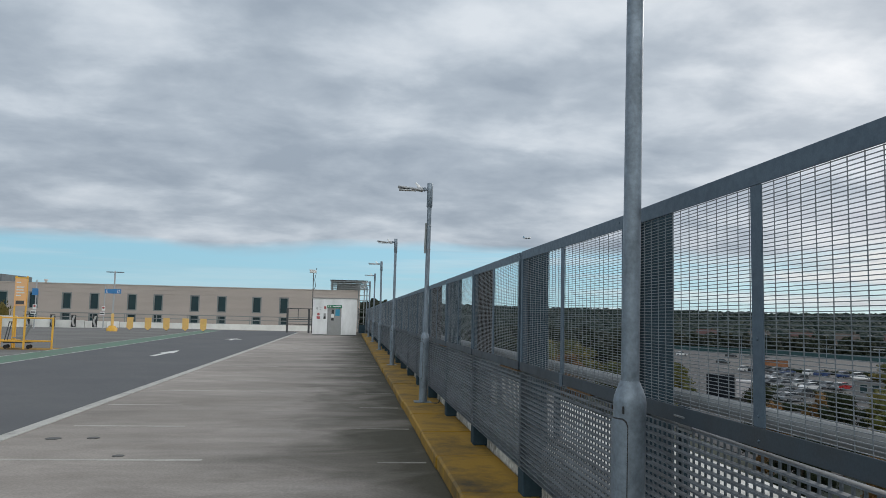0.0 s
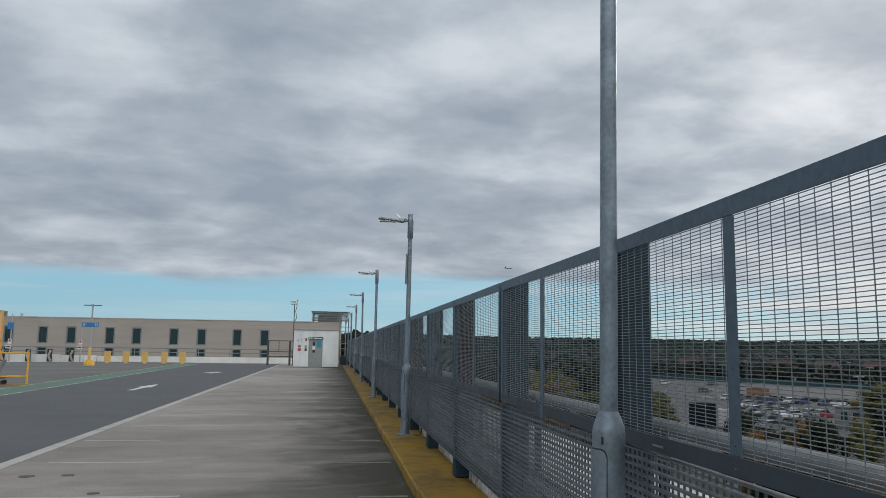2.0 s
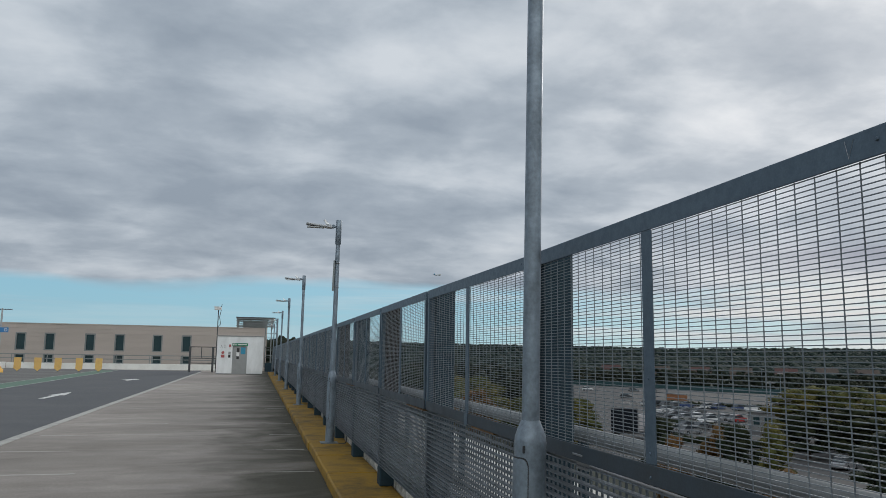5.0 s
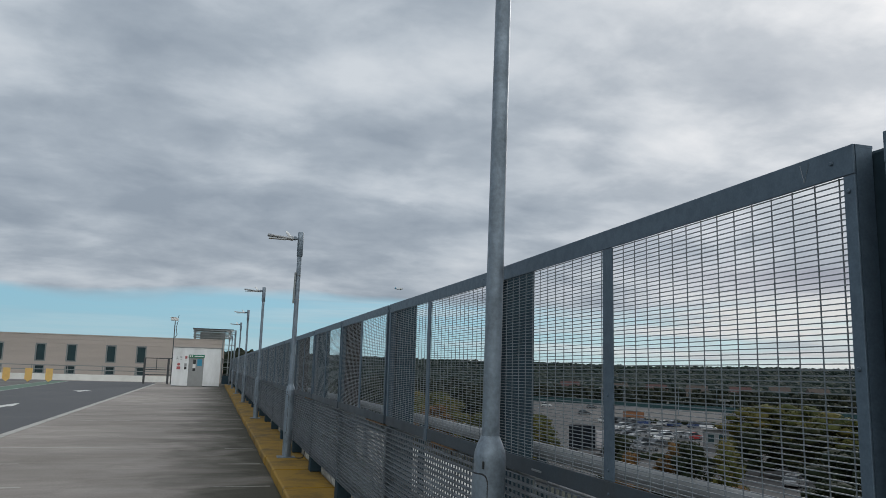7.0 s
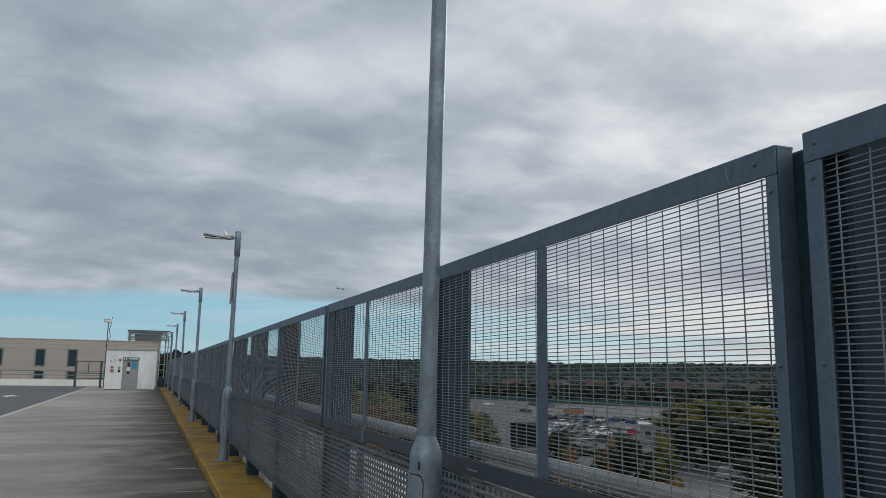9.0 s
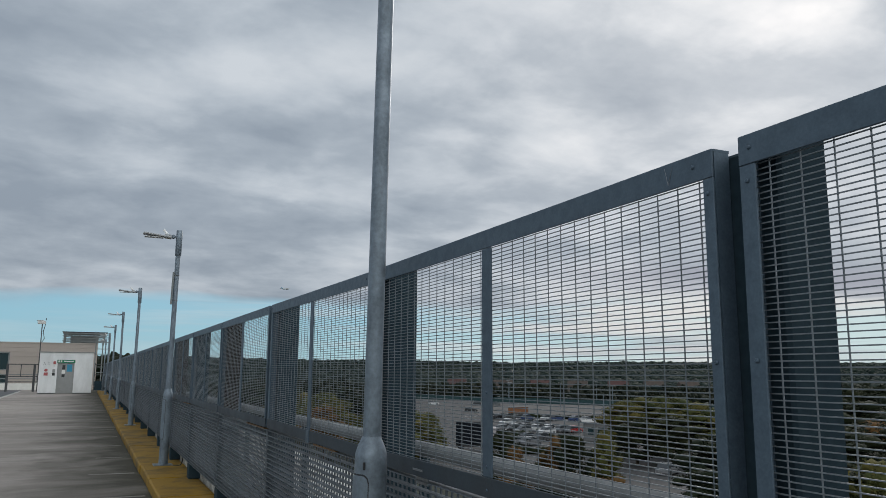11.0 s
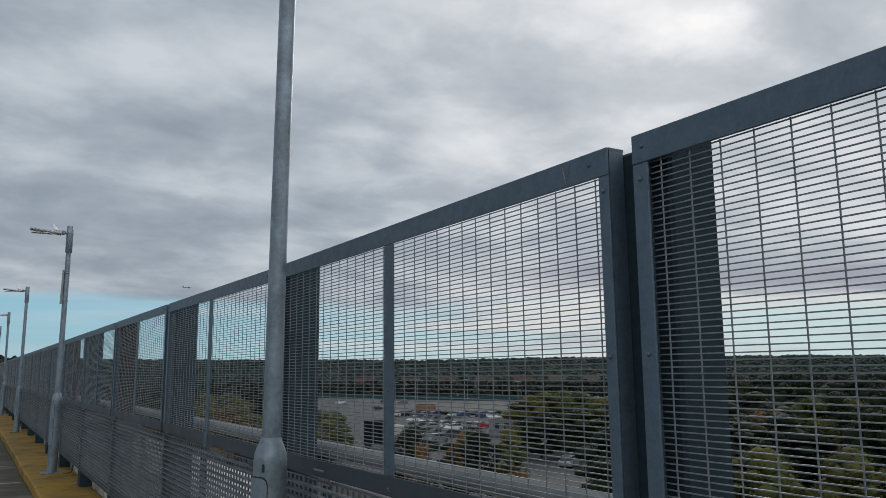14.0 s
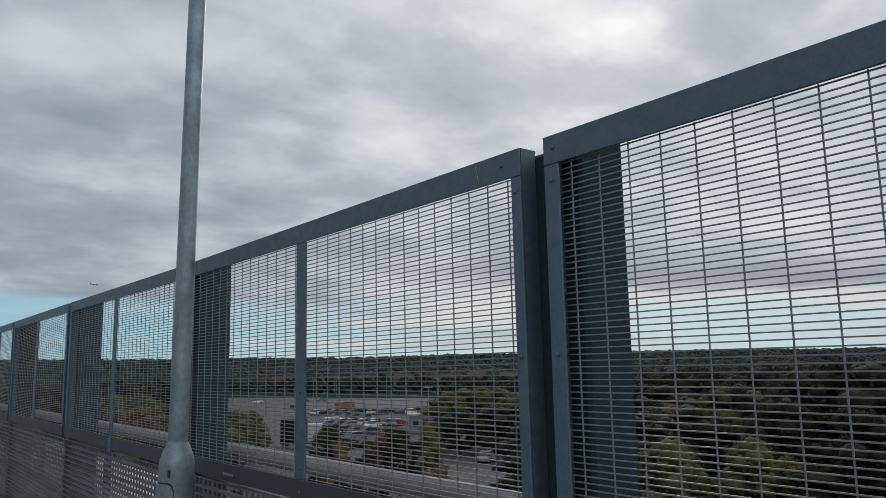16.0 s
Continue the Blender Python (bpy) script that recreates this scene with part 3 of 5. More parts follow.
def lamp_post(conduit):
    t = thing("lamp_post", "galvanised steel lamp post on the yellow kerb" + (" with a clipped conduit" if conduit else ""), "lamp post", (POLE_X, POLE_Y, KERB_Z), "lamp posts")
    base = bx(B(), -0.135, 0.125, -0.12, 0.12, 0.0, 0.016, 0.003)
    part("base_plate", base, GALV, t)
    part("base_section", lathe(B(), [(0.064, 0.016), (0.065, 0.955), (0.0655, 0.975), (0.0625, 0.998), (0.053, 1.026), (0.043, 1.048), (0.038, 1.060)], 28), GALV, t)
    part("pole", lathe(B(), [(0.0365, 1.0602), (0.0355, 1.5), (0.034, 3.0)], 24), GALV, t)
    part("top_sleeve", lathe(B(), [(0.035, 2.985), (0.045, 3.0), (0.045, 3.36), (0.042, 3.368)], 20), GALV, t)
    # access door with a rounded corner, and the dark seam round it

    def curved_sheet(r, a0, a1, z0, z1, round_off, thick=0.003):
        d, n, cols = B(), 18, []
        for i in range(n + 1):
            ang = radians(a0 + (a1 - a0) * i / n)
            reach = min(i, n - i) * (a1 - a0) / n * 0.0175 * r
            drop = 0.0 if reach >= round_off else round_off - math.sqrt(max(round_off ** 2 - (round_off - reach) ** 2, 0.0))
            c, w0 = math.cos(ang), math.sin(ang)
            cols.append([d.verts.new((q * c, q * w0, z)) for q, z in ((r, z0 + drop), (r, z1 - drop), (r - thick, z1 - drop), (r - thick, z0 + drop))])
        for p0, p1 in zip(cols, cols[1:]):
            for j in range(4):
                d.faces.new((p0[j], p1[j], p1[(j + 1) % 4], p0[(j + 1) % 4]))
        d.faces.new(cols[0]), d.faces.new(cols[-1][::-1])
        return d

    part("door_seam", curved_sheet(0.0664, 148, 246, 0.35, 0.918, 0.03), BLACK, t)
    part("access_door", curved_sheet(0.0700, 151, 243, 0.356, 0.912, 0.03), GALV, t)
    part("lock", bx(B(), -0.050, -0.042, -0.056, -0.046, 0.935, 0.965, 0.002), BLACK, t)
    arm = B()
    bar(arm, (-0.04, 0, 3.265), (-0.115, 0, 3.262), 0.017, 10)
    part("arm", arm, GALV, t)
    head = B()
    bx(head, -0.50, -0.105, -0.075, 0.075, 3.235, 3.263, 0.008)
    bx(head, -0.20, -0.115, -0.045, 0.045, 3.262, 3.29, 0.006)
    for v in head.verts:
        v.co.z += (-0.11 - v.co.x) * 0.10
    lamp = part("lamp_head", head, HEAD, t, "flat grey lamp head")
    part("lens", bx(B(), -0.48, -0.22, -0.06, 0.06, 3.236, 3.2455), glass("lamp_lens", (0.42, 0.43, 0.43), 0.3), lamp)
    s = B()
    bar(s, (-0.165, 0.0, 3.285), (-0.225, 0.0, 3.365), 0.026, 10, 0.015)
    part("light_sensor", s, SENSOR, lamp, "small white light sensor")
    knuckle = lathe(B(), [(0.020, 0.0), (0.030, 0.008), (0.030, 0.052), (0.020, 0.060)], 12)
    for v in knuckle.verts:
        v.co = Vector((v.co.x - 0.085, v.co.z - 0.03, v.co.y + 3.268))
    part("knuckle", knuckle, GALV, t)
    if conduit:
        c = B()
        bar(c, (-0.052, -0.02, 2.27), (-0.046, -0.02, 2.74), 0.014, 8)
        part("conduit", c, FRAME_GREY, t, "short grey cable conduit")
        for z in (2.33, 2.70):
            part("strap", lathe(B(), [(0.036, z - 0.008), (0.0385, z - 0.008), (0.0385, z + 0.008), (0.036, z + 0.008)], 16), BOLT, t)
    return t


plain = lamp_post(False)
fitted = lamp_post(True)
fitted.location.y = POLE_Y + POLE_STEP
fitted.rotation_euler = (0, radians(0.55), 0)
plain.location.x, plain.location.y = POLE_X - 0.032, POLE_Y + 0.011
plain.rotation_euler = (radians(0.24), radians(0.66), 0)          # the nearest post leans a little
for k in range(2, 7):
    copy_thing(plain, pose(POLE_X, POLE_Y + POLE_STEP * k, KERB_Z, 0.3 * math.sin(k * 2), 0.3 * math.cos(k * 3), 0))

cable = bpy.data.curves.new("cable", "CURVE")
cable.dimensions, cable.bevel_depth = "3D", 0.008
sp = cable.splines.new("BEZIER")
sp.bezier_points.add(3)
for p, co in zip(sp.bezier_points, ((1.26, 12.0, 0.152), (1.36, 11.8, 0.150), (1.42, 11.65, 0.2), (1.40, 11.6, 0.42))):
    p.co, p.handle_left_type, p.handle_right_type = co, "AUTO", "AUTO"
cable.materials.append(BLACK)
tagged(new("cable", cable), "thin black cable from the lamp post base to the fence", "cable")

# ---- hut ----
hut = thing("plant_hut", "white panelled roof hut with a grey door and green sign", "hut", (-2.54, 55.0, 0.0))
hut.scale = (0.945, 0.945, 0.945)
HW, HD, HH = 3.24, 3.0, 2.70
for x0, x1, z0, z1 in ((0.0, 1.08, 0.05, HH), (2.105, HW, 0.05, HH), (1.0805, 2.1045, 2.05, HH)):
    part("wall", bx(B(), x0, x1, 0.0, 0.12, z0, z1, 0.006), HUT_WHITE, hut)
part("wall", bx(B(), 0.0, 0.12, 0.121, HD, 0.05, HH), HUT_WHITE, hut)
part("wall", bx(B(), HW - 0.12, HW, 0.121, HD, 0.05, HH), HUT_WHITE, hut)
part("wall", bx(B(), 0.121, HW - 0.121, HD - 0.12, HD, 0.05, HH), HUT_WHITE, hut)
part("plinth", bx(B(), 0.02, 1.08, 0.02, 0.1, 0.0, 0.049), DARK_TRIM, hut)
part("plinth", bx(B(), 2.105, HW - 0.02, 0.02, 0.1, 0.0, 0.049), DARK_TRIM, hut)
part("roof", bx(B(), -0.06, HW + 0.06, -0.06, HD + 0.06, HH + 0.001, HH + 0.06, 0.01), surface("hut_roof_edge", (0.30, 0.30, 0.29), 0.6), hut)
hut_door = part("door", bx(B(), 1.12, 2.065, 0.06, 0.11, 0.01, 1.98, 0.005), DOOR_GREY, hut, "grey steel door")
fr = bx(B(), 1.0805, 1.119, 0.03, 0.12, 0.0, 2.049)
bx(fr, 2.066, 2.1045, 0.03, 0.12, 0.0, 2.049), bx(fr, 1.1192, 2.0658, 0.03, 0.12, 1.985, 2.049)
part("door_frame", fr, DOOR_GREY, hut)
for x0, x1, z0, z1, m in ((1.38, 1.56, 1.58, 1.88, BLACK), (1.36, 1.56, 1.30, 1.56, SIGN_WHITE), (1.37, 1.55, 1.08, 1.27, BLACK), (1.66, 1.98, 1.44, 1.92, POSTER_BLUE)):
    part("notice", bx(B(), x0, x1, 0.050, 0.0595, z0, z1), m, hut_door)
part("handle", bar(B(), (1.19, 0.045, 1.0), (1.19, 0.045, 1.18), 0.014), BOLT, hut_door)
sg = part("sign", bx(B(), 1.05, 2.14, -0.035, -0.002, 2.02, 2.22, 0.004), SIGN_GREEN, hut, "green sign with white marks")
part("mark", bx(B(), 1.45, 2.06, -0.041, -0.0355, 2.085, 2.155), SIGN_WHITE, sg)
part("mark", bx(B(), 1.12, 1.20, -0.041, -0.0355, 2.055, 2.185), SIGN_WHITE, sg)
part("mark", bx(B(), 1.26, 1.34, -0.041, -0.0355, 2.06, 2.18), SIGN_WHITE, sg)
for x, z, s, m in ((0.42, 1.52, 0.24, SIGN_WHITE), (0.42, 1.28, 0.24, SIGN_RED), (0.88, 1.50, 0.16, DOOR_GREY), (0.88, 1.28, 0.16, BLACK), (0.90, 2.02, 0.15, SIGN_RED), (0.90, 1.85, 0.10, SIGN_WHITE)):
    part("notice", bx(B(), x - s / 2, x + s / 2, -0.008, -0.001, z - 0.1, z + 0.1), m, hut)
ring = lathe(B(), [(0.10, 0.0), (0.10, 0.006), (0.07, 0.007)], 18)
o = part("notice", ring, SIGN_RED, hut, "round red prohibition sign")
o.location, o.rotation_euler = (0.42, -0.009, 1.53), (math.pi / 2, 0, 0)
for i, (x0, z0, x1, z1) in enumerate(((0.25, 1.86, 0.31, 2.06), (0.31, 2.06, 0.37, 1.86), (0.28, 1.93, 0.34, 1.93), (0.50, 1.88, 0.62, 1.88), (0.50, 2.0, 0.62, 2.0), (0.50, 2.06, 0.62, 2.06))):
    part("mark", bar(B(), (x0, -0.003, z0), (x1, -0.003, z1), 0.012, 6), FRAME_GREY, hut)

mast = thing("camera_mast", "slim steel mast with a white security camera beside the hut", "camera mast", (-2.86, 60.9, 0.0))
part("pole", bar(B(), (0, 0, 0), (0, 0, 4.75), 0.035, 10), DARK_TRIM, mast)
part("camera_body", bx(B(), -0.30, 0.22, -0.12, 0.12, 4.62, 4.84, 0.03), SIGN_WHITE, mast, "white camera housing")
part("camera_hood", bx(B(), -0.36, 0.10, -0.14, 0.14, 4.845, 4.875, 0.008), SIGN_WHITE, mast)
part("aerial", bar(B(), (0.20, 0, 4.84), (0.24, 0, 5.05), 0.02, 8), DARK_TRIM, mast)
cab = B()
bar(cab, (0.20, 0, 4.60), (0.10, 0, 4.1), 0.022, 8), bar(cab, (0.10, 0, 4.1), (0.20, 0, 3.6), 0.022, 8), bar(cab, (0.20, 0, 3.6), (0.05, 0, 3.35), 0.022, 8)
part("cable", cab, BLACK, mast)

gate = thing("barrier_gate", "dark steel barrier frame closing the lane", "gate", (-4.75, 60.3, 0.0))
for x in (0.0, 1.62):
    part("post", bx(B(), x, x + 0.15, -0.07, 0.07, 0.0, 1.86, 0.006), DARK_TRIM, gate)
for z in (0.62, 0.98, 1.80):
    part("rail", bx(B(), 0.1505, 1.6195, -0.03, 0.03, z, z + 0.06), DARK_TRIM, gate)
    part("rail", bx(B(), 1.7705, 1.95, -0.03, 0.03, z, z + 0.06), DARK_TRIM, gate)
part("upright", bx(B(), 0.85, 0.90, -0.025, 0.025, 0.981 + 0.06, 1.799), DARK_TRIM, gate)

# rail and dark door set between hut and fence
link = thing("end_rail", "dark steel rail between the hut and the fence", "railing", (0.68, 61.6, 0.0))
for z in (0.75, 1.12, 1.85):
    part("rail", bx(B(), 0.0, 0.62, -0.025, 0.025, z, z + 0.05), DARK_TRIM, link)
for x in (0.0, 0.57):
    part("post", bx(B(), x, x + 0.05, -0.06, -0.026, 0.0, 2.0), DARK_TRIM, link)
part("sheet", bx(B(), 0.06, 0.56, -0.055, -0.03, 0.05, 0.70), COLUMN, link)

# ---- far edge of the deck ----
solid("wall_end", bx(B(), -18.5, -2.9, 66.0, 66.25, -1.0, 0.46, 0.012), WHITE_WALL, "low white painted wall at the end of the deck", "wall", "structure")
solid("wall_end_far", bx(B(), -70, -26.5, 66.0, 66.25, -1.0, 0.46, 0.012), WHITE_WALL, "low white painted wall at the end of the deck", "wall", "structure")
curve_wall = B()
pts = [(-18.6, 65.8), (-19.0, 64.0), (-20.2, 62.7), (-22.0, 61.8), (-24.5, 61.2), (-28.0, 60.9)]
for (xa, ya), (xb, yb) in zip(pts, pts[1:]):
    d = Vector((yb - ya, xa - xb)).normalized() * 0.13
    poly(curve_wall, [(xa - d.x, ya - d.y), (xb - d.x, yb - d.y), (xb + d.x, yb + d.y), (xa + d.x, ya + d.y)][::-1], 0.0, 0.50 + 0.055 * min(-18.6 - xa, 7))
solid("wall_ramp", curve_wall, WHITE_WALL, "curved white painted ramp wall", "wall", "structure")

top_rail = thing("end_railing", "thin grey steel railing above the white wall", "railing", (0, 66.12, 0.46))
for z in (0.34, 0.66):
    part("rail", bar(B(), (-26, 0, z), (-2.9, 0, z), 0.03, 8), FRAME_GREY, top_rail)
pm = mesh_of("post", bx(B(), -0.025, 0.025, -0.025, 0.025, 0.0, 0.72), FRAME_GREY)
for k in range(10):
    piece("post", pm, top_rail, (-3.2 - 2.5 * k, 0.06, 0))



def chevron_board(x, y):
    t = thing("chevron_board", "black and white chevron board on the ramp wall", "road sign", (x, y, 0), "chevron boards", turn=-16)
    part("board", bx(B(), -0.20, 0.20, -0.05, 0.0, 0.06, 0.98, 0.01), BLACK, t)
    bm = B()
    for s in (-1, 1):
        q = [(-0.17, 0.52), (0.0, 0.52 + s * 0.40), (0.18, 0.52 + s * 0.40), (0.02, 0.52)]
        v = [bm.verts.new((px, -0.056, pz)) for px, pz in q]
        bm.faces.new(v if s > 0 else v[::-1])
    bmesh.ops.solidify(bm, geom=bm.faces[:], thickness=0.004)
    part("chevron", bm, SIGN_WHITE, t)


for x, y in ((-19.3, 62.35), (-20.65, 61.75), (-22.0, 61.3), (-23.6, 60.85), (-25.6, 60.55)):
    chevron_board(x, y)


def arrow_post(x, y):
    t = thing("arrow_post", "yellow arrow-shaped marker board on a short post", "marker post", (x, y, 0.0), "arrow marker posts")
    bm = B()
    q = [(-0.22, 0.92), (-0.22, 0.20), (0.0, 0.02), (0.22, 0.20), (0.22, 0.92)]
    fa = [bm.verts.new((px, -0.03, pz)) for px, pz in q]
    fb = [bm.verts.new((px, 0.03, pz)) for px, pz in q]
    bm.faces.new(fa), bm.faces.new(fb[::-1])
    for i in range(5):
        bm.faces.new((fa[i], fb[i], fb[(i + 1) % 5], fa[(i + 1) % 5]))
    part("board", bm, PALE_YELLOW, t)
    part("post", bx(B(), -0.04, 0.04, 0.031, 0.09, 0.0, 0.85), DARK_TRIM, t)


for x, y in ((-15.55, 58.0), (-14.3, 58.0), (-13.03, 58.0), (-11.7, 58.0), (-10.45, 58.0)):
    arrow_post(x, y)

lamp2 = thing("deck_lamp", "twin-headed grey lamp post with a blue zone sign", "lamp post", (-15.6, 54.0, 0.0))
part("footing", lathe(B(), [(0.36, 0.0), (0.36, 0.20), (0.26, 0.26), (0.20, 0.38)], 4), YELLOW, lamp2, "yellow painted concrete footing")
part("pole", bar(B(), (0, 0, 0.38), (0, 0, 4.0), 0.065, 12, 0.05), HEAD, lamp2)
part("guard_sleeve", lathe(B(), [(0.095, 0.381), (0.095, 1.15), (0.075, 1.18)], 14), PALE_YELLOW, lamp2, "faded yellow guard sleeve")
for s in (-1, 1):
    part("lamp_head", bx(B(), min(s * 0.08, s * 0.56), max(s * 0.08, s * 0.56), -0.09, 0.09, 3.90, 3.96, 0.012), GALV, lamp2)
zone = part("zone_sign", bx(B(), -0.56, 0.48, -0.12, -0.08, 2.50, 2.80, 0.006), SIGN_BLUE, lamp2, "blue zone sign with white letters")
for ch, x in (("E", -0.42), ("D", 0.33)):
    fc = bpy.data.curves.new("letter", "FONT")
    fc.body, fc.size, fc.align_x, fc.extrude = ch, 0.27, "CENTER", 0.002
    fc.materials.append(SIGN_WHITE)
    lo = new("letter", fc)
    lo.parent, lo.location, lo.rotation_euler = zone, (x, -0.124, 2.56), (math.pi / 2, 0, 0)

for x, y, h, blue in ((-18.35, 61.2, 3.2, False), (-21.85, 57.5, 3.4, True)):
    t = thing("sign_post", "thin grey post with small red and white signs", "sign post", (x, y, 0.0), "sign posts")
    part("pole", bar(B(), (0, 0, 0), (0, 0, h), 0.045, 8), HEAD, t)
    low_sign = part("sign", bx(B(), -0.26, 0.08, -0.08, -0.05, 1.02, 1.26), SIGN_WHITE, t)
    part("mark", bx(B(), -0.24, 0.06, -0.084, -0.0805, 1.10, 1.18), BLACK, low_sign)
    high_sign = part("sign", bx(B(), -0.14, 0.10, -0.08, -0.05, 1.34, 1.68), SIGN_WHITE, t)
    disc = part("mark", lathe(B(), [(0.085, 0.0), (0.085, 0.004), (0.06, 0.005)], 16), SIGN_RED, high_sign)
    disc.location, disc.rotation_euler = (-0.02, -0.081, 1.56), (math.pi / 2, 0, 0)
    if blue:
        part("sign", bx(B(), -0.24, 0.16, -0.09, -0.05, 2.33, 2.80), SIGN_BLUE, t, "blue zone sign")

# ---- trolley bay ----
bay = thing("trolley_bay", "yellow tubular steel trolley bay beside the green path", "trolley bay", (-10.3, 28.9, 0.0))
legs = [(0.0, 0.0), (-0.72, -0.55), (-1.9, 0.4), (-1.45, 0.5), (-3.2, -0.4), (-3.2, 0.5)]
for x, y in legs:
    part("leg", bx(B(), x - 0.028, x + 0.028, y - 0.028, y + 0.028, 0.012, 1.12, 0.005), YELLOW, bay)
for z in (0.28, 1.08):
    for (xa, ya), (xb, yb) in (((-0.72, -0.55), (-3.2, -0.4)), ((0.0, 0.0), (-1.45, 0.5)), ((-0.72, -0.55), (0.0, 0.0)), ((-1.45, 0.5), (-3.2, 0.5))):
        part("rail", bar(B(), (xa, ya, z), (xb, yb, z), 0.024, 8), YELLOW, bay)
part("floor_plate", bx(B(), -3.4, 0.1, -0.7, 0.7, 0.0, 0.012), YELLOW_KERB, bay)
board = thing("bay_sign", "orange notice board on yellow posts above the trolley bay", "sign", (-11.55, 29.2, 0.0))
for x in (-0.19, 0.19):
    part("post", bx(B(), x - 0.025, x + 0.025, -0.02, 0.02, 0.0, 2.55), YELLOW, board)
plate = part("plate", bx(B(), -0.20, 0.20, -0.06, -0.021, 1.50, 2.46, 0.006), SIGN_ORANGE, board, "orange notice panel")
part("rim", bx(B(), -0.22, 0.22, -0.05, -0.021, 2.461, 2.51), YELLOW, board)
for i, (z, a, b) in enumerate(((2.32, -0.15, 0.0), (2.16, -0.14, 0.12), (2.06, -0.14, 0.10), (1.96, -0.14, 0.13), (1.86, -0.14, 0.02))):
    part("mark", bx(B(), a, b, -0.066, -0.0605, z - 0.022, z + 0.022), SIGN_WHITE, plate)
part("mark", bx(B(), -0.14, 0.14, -0.066, -0.0605, 1.55, 1.68), DARK_TRIM, plate)

tr = thing("shopping_trolley", "flat-bed wire trolley with a grey child seat in the bay", "trolley", (-11.35, 28.8, 0.012), turn=12)
seat = B()
bx(seat, -0.18, 0.12, -0.2, 0.2, 0.36, 0.40, 0.01)
part("deck", bx(B(), -0.45, 0.40, -0.24, 0.24, 0.20, 0.24, 0.008), DARK_TRIM, tr)
bk = part("back", bx(B(), -0.03, 0.03, -0.22, 0.22, 0.0, 0.62, 0.01), FRAME_GREY, tr)
bk.location, bk.rotation_euler = (0.10, 0, 0.26), (0, radians(22), 0)
part("seat", seat, FRAME_GREY, tr)
for s in (-1, 1):
    part("side_tube", bar(B(), (-0.42, s * 0.22, 0.24), (-0.30, s * 0.22, 0.92), 0.016), DARK_TRIM, tr)
part("handle", bar(B(), (-0.30, -0.24, 0.92), (-0.30, 0.24, 0.92), 0.022), BLACK, tr)
for x in (-0.38, 0.33):
    for y in (-0.2, 0.2):
        wh = part("wheel", bar(B(), (x, y - 0.02, 0.07), (x, y + 0.02, 0.07), 0.07, 14), TYRE, tr)

# ---- building behind ----
BY = 85.0
shop = thing("store_building", "long beige panelled building with narrow dark windows", "building", (0, BY, 0.0))
win_x = [-54.0, -51.2, -47.7, -44.9, -41.4, -38.6, -35.6, -32.6, -29.3, -26.55, -22.75, -20.1, -16.35, -13.55, -9.9, -7.05]
WW = 0.50
# panels between and above the windows, with fine open joints
bounds = [-62.0] + [v for x in win_x for v in (x - WW, x + WW)] + [1.05]
core = bx(B(), -62.0, 1.0, 0.30, 14.0, -10.7, 4.0)
part("core", core, CLADDING, shop)
courses = [-4.0, -1.2, 0.15, 0.62, 1.08, 1.48, 1.90, 2.32, 2.74, 3.16, 3.58, 4.02]
for i in range(0, len(bounds), 2):
    x0, x1 = bounds[i], bounds[i + 1]
    for z0, z1 in zip(courses, courses[1:]):
        part("panel", bx(B(), x0, x1, 0.0, 0.28, z0, z1 - 0.012), CLADDING, shop)
for x in win_x:
    for z0, z1 in ((3.16, 3.58), (3.58, 4.02), (1.08, 1.40), (-4.0, 0.15)):
        part("panel", bx(B(), x - WW + 0.002, x + WW - 0.002, 0.0, 0.28, z0, z1 - 0.012), CLADDING, shop)
    for z0, z1 in ((1.40, 3.15), (0.16, 1.07)):
        f = B()
        bx(f, x - WW + 0.003, x - WW + 0.13, 0.02, 0.26, z0, z1), bx(f, x + WW - 0.13, x + WW - 0.003, 0.02, 0.26, z0, z1)
        bx(f, x - WW + 0.131, x + WW - 0.131, 0.02, 0.26, z1 - 0.12, z1), bx(f, x - WW + 0.131, x + WW - 0.131, 0.02, 0.26, z0, z0 + 0.10)
        wn = part("window", f, FRAME_GREY, shop)
        part("pane", bx(B(), x - WW + 0.131, x + WW - 0.131, 0.16, 0.18, z0 + 0.101, z1 - 0.121), WINDOW_GLASS, wn)
part("coping", bx(B(), -62.0, 1.05, -0.05, 0.5, 4.012, 4.10), CLADDING, shop)
solid("roof_plant_room", bx(B(), -46, -37.1, 88.0, 96, 4.0, 5.0, 0.02), surface("plant_grey", (0.12, 0.14, 0.15), 0.6), "dark grey plant room on the far roof", "plant room")
vent = lathe(B(), [(0.12, 0), (0.12, 0.35), (0.2, 0.36), (0.2, 0.5)], 12)
solid("roof_vent", vent, SIGN_WHITE, "small white roof vent", "vent", at=(-32.2, 87.0, 4.0))

frame_deck = thing("roof_platform", "grey steel plant platform on the far roof", "platform", (-2.1, 86.2, 4.0))
for x in (0.0, 1.35, 2.7, 3.6):
    for y in (0.0, 3.0):
        part("post", bx(B(), x, x + 0.14, y, y + 0.14, 0.0, 1.20), FRAME_GREY, frame_deck)
for z in (0.30, 0.56, 0.82, 1.04):
    for y in (0.0, 3.0):
        part("beam", bx(B(), -0.1, 3.9, y - 0.12, y - 0.001, z, z + (0.13 if z > 1 else 0.08)), FRAME_GREY, frame_deck)
part("deck", bx(B(), -0.15, 4.0, -0.2, 3.4, 1.2005, 1.26), DARK_TRIM, frame_deck)
part("duct", bx(B(), 0.6, 3.2, 0.8, 2.2, 0.0, 0.9, 0.02), FRAME_GREY, frame_deck)

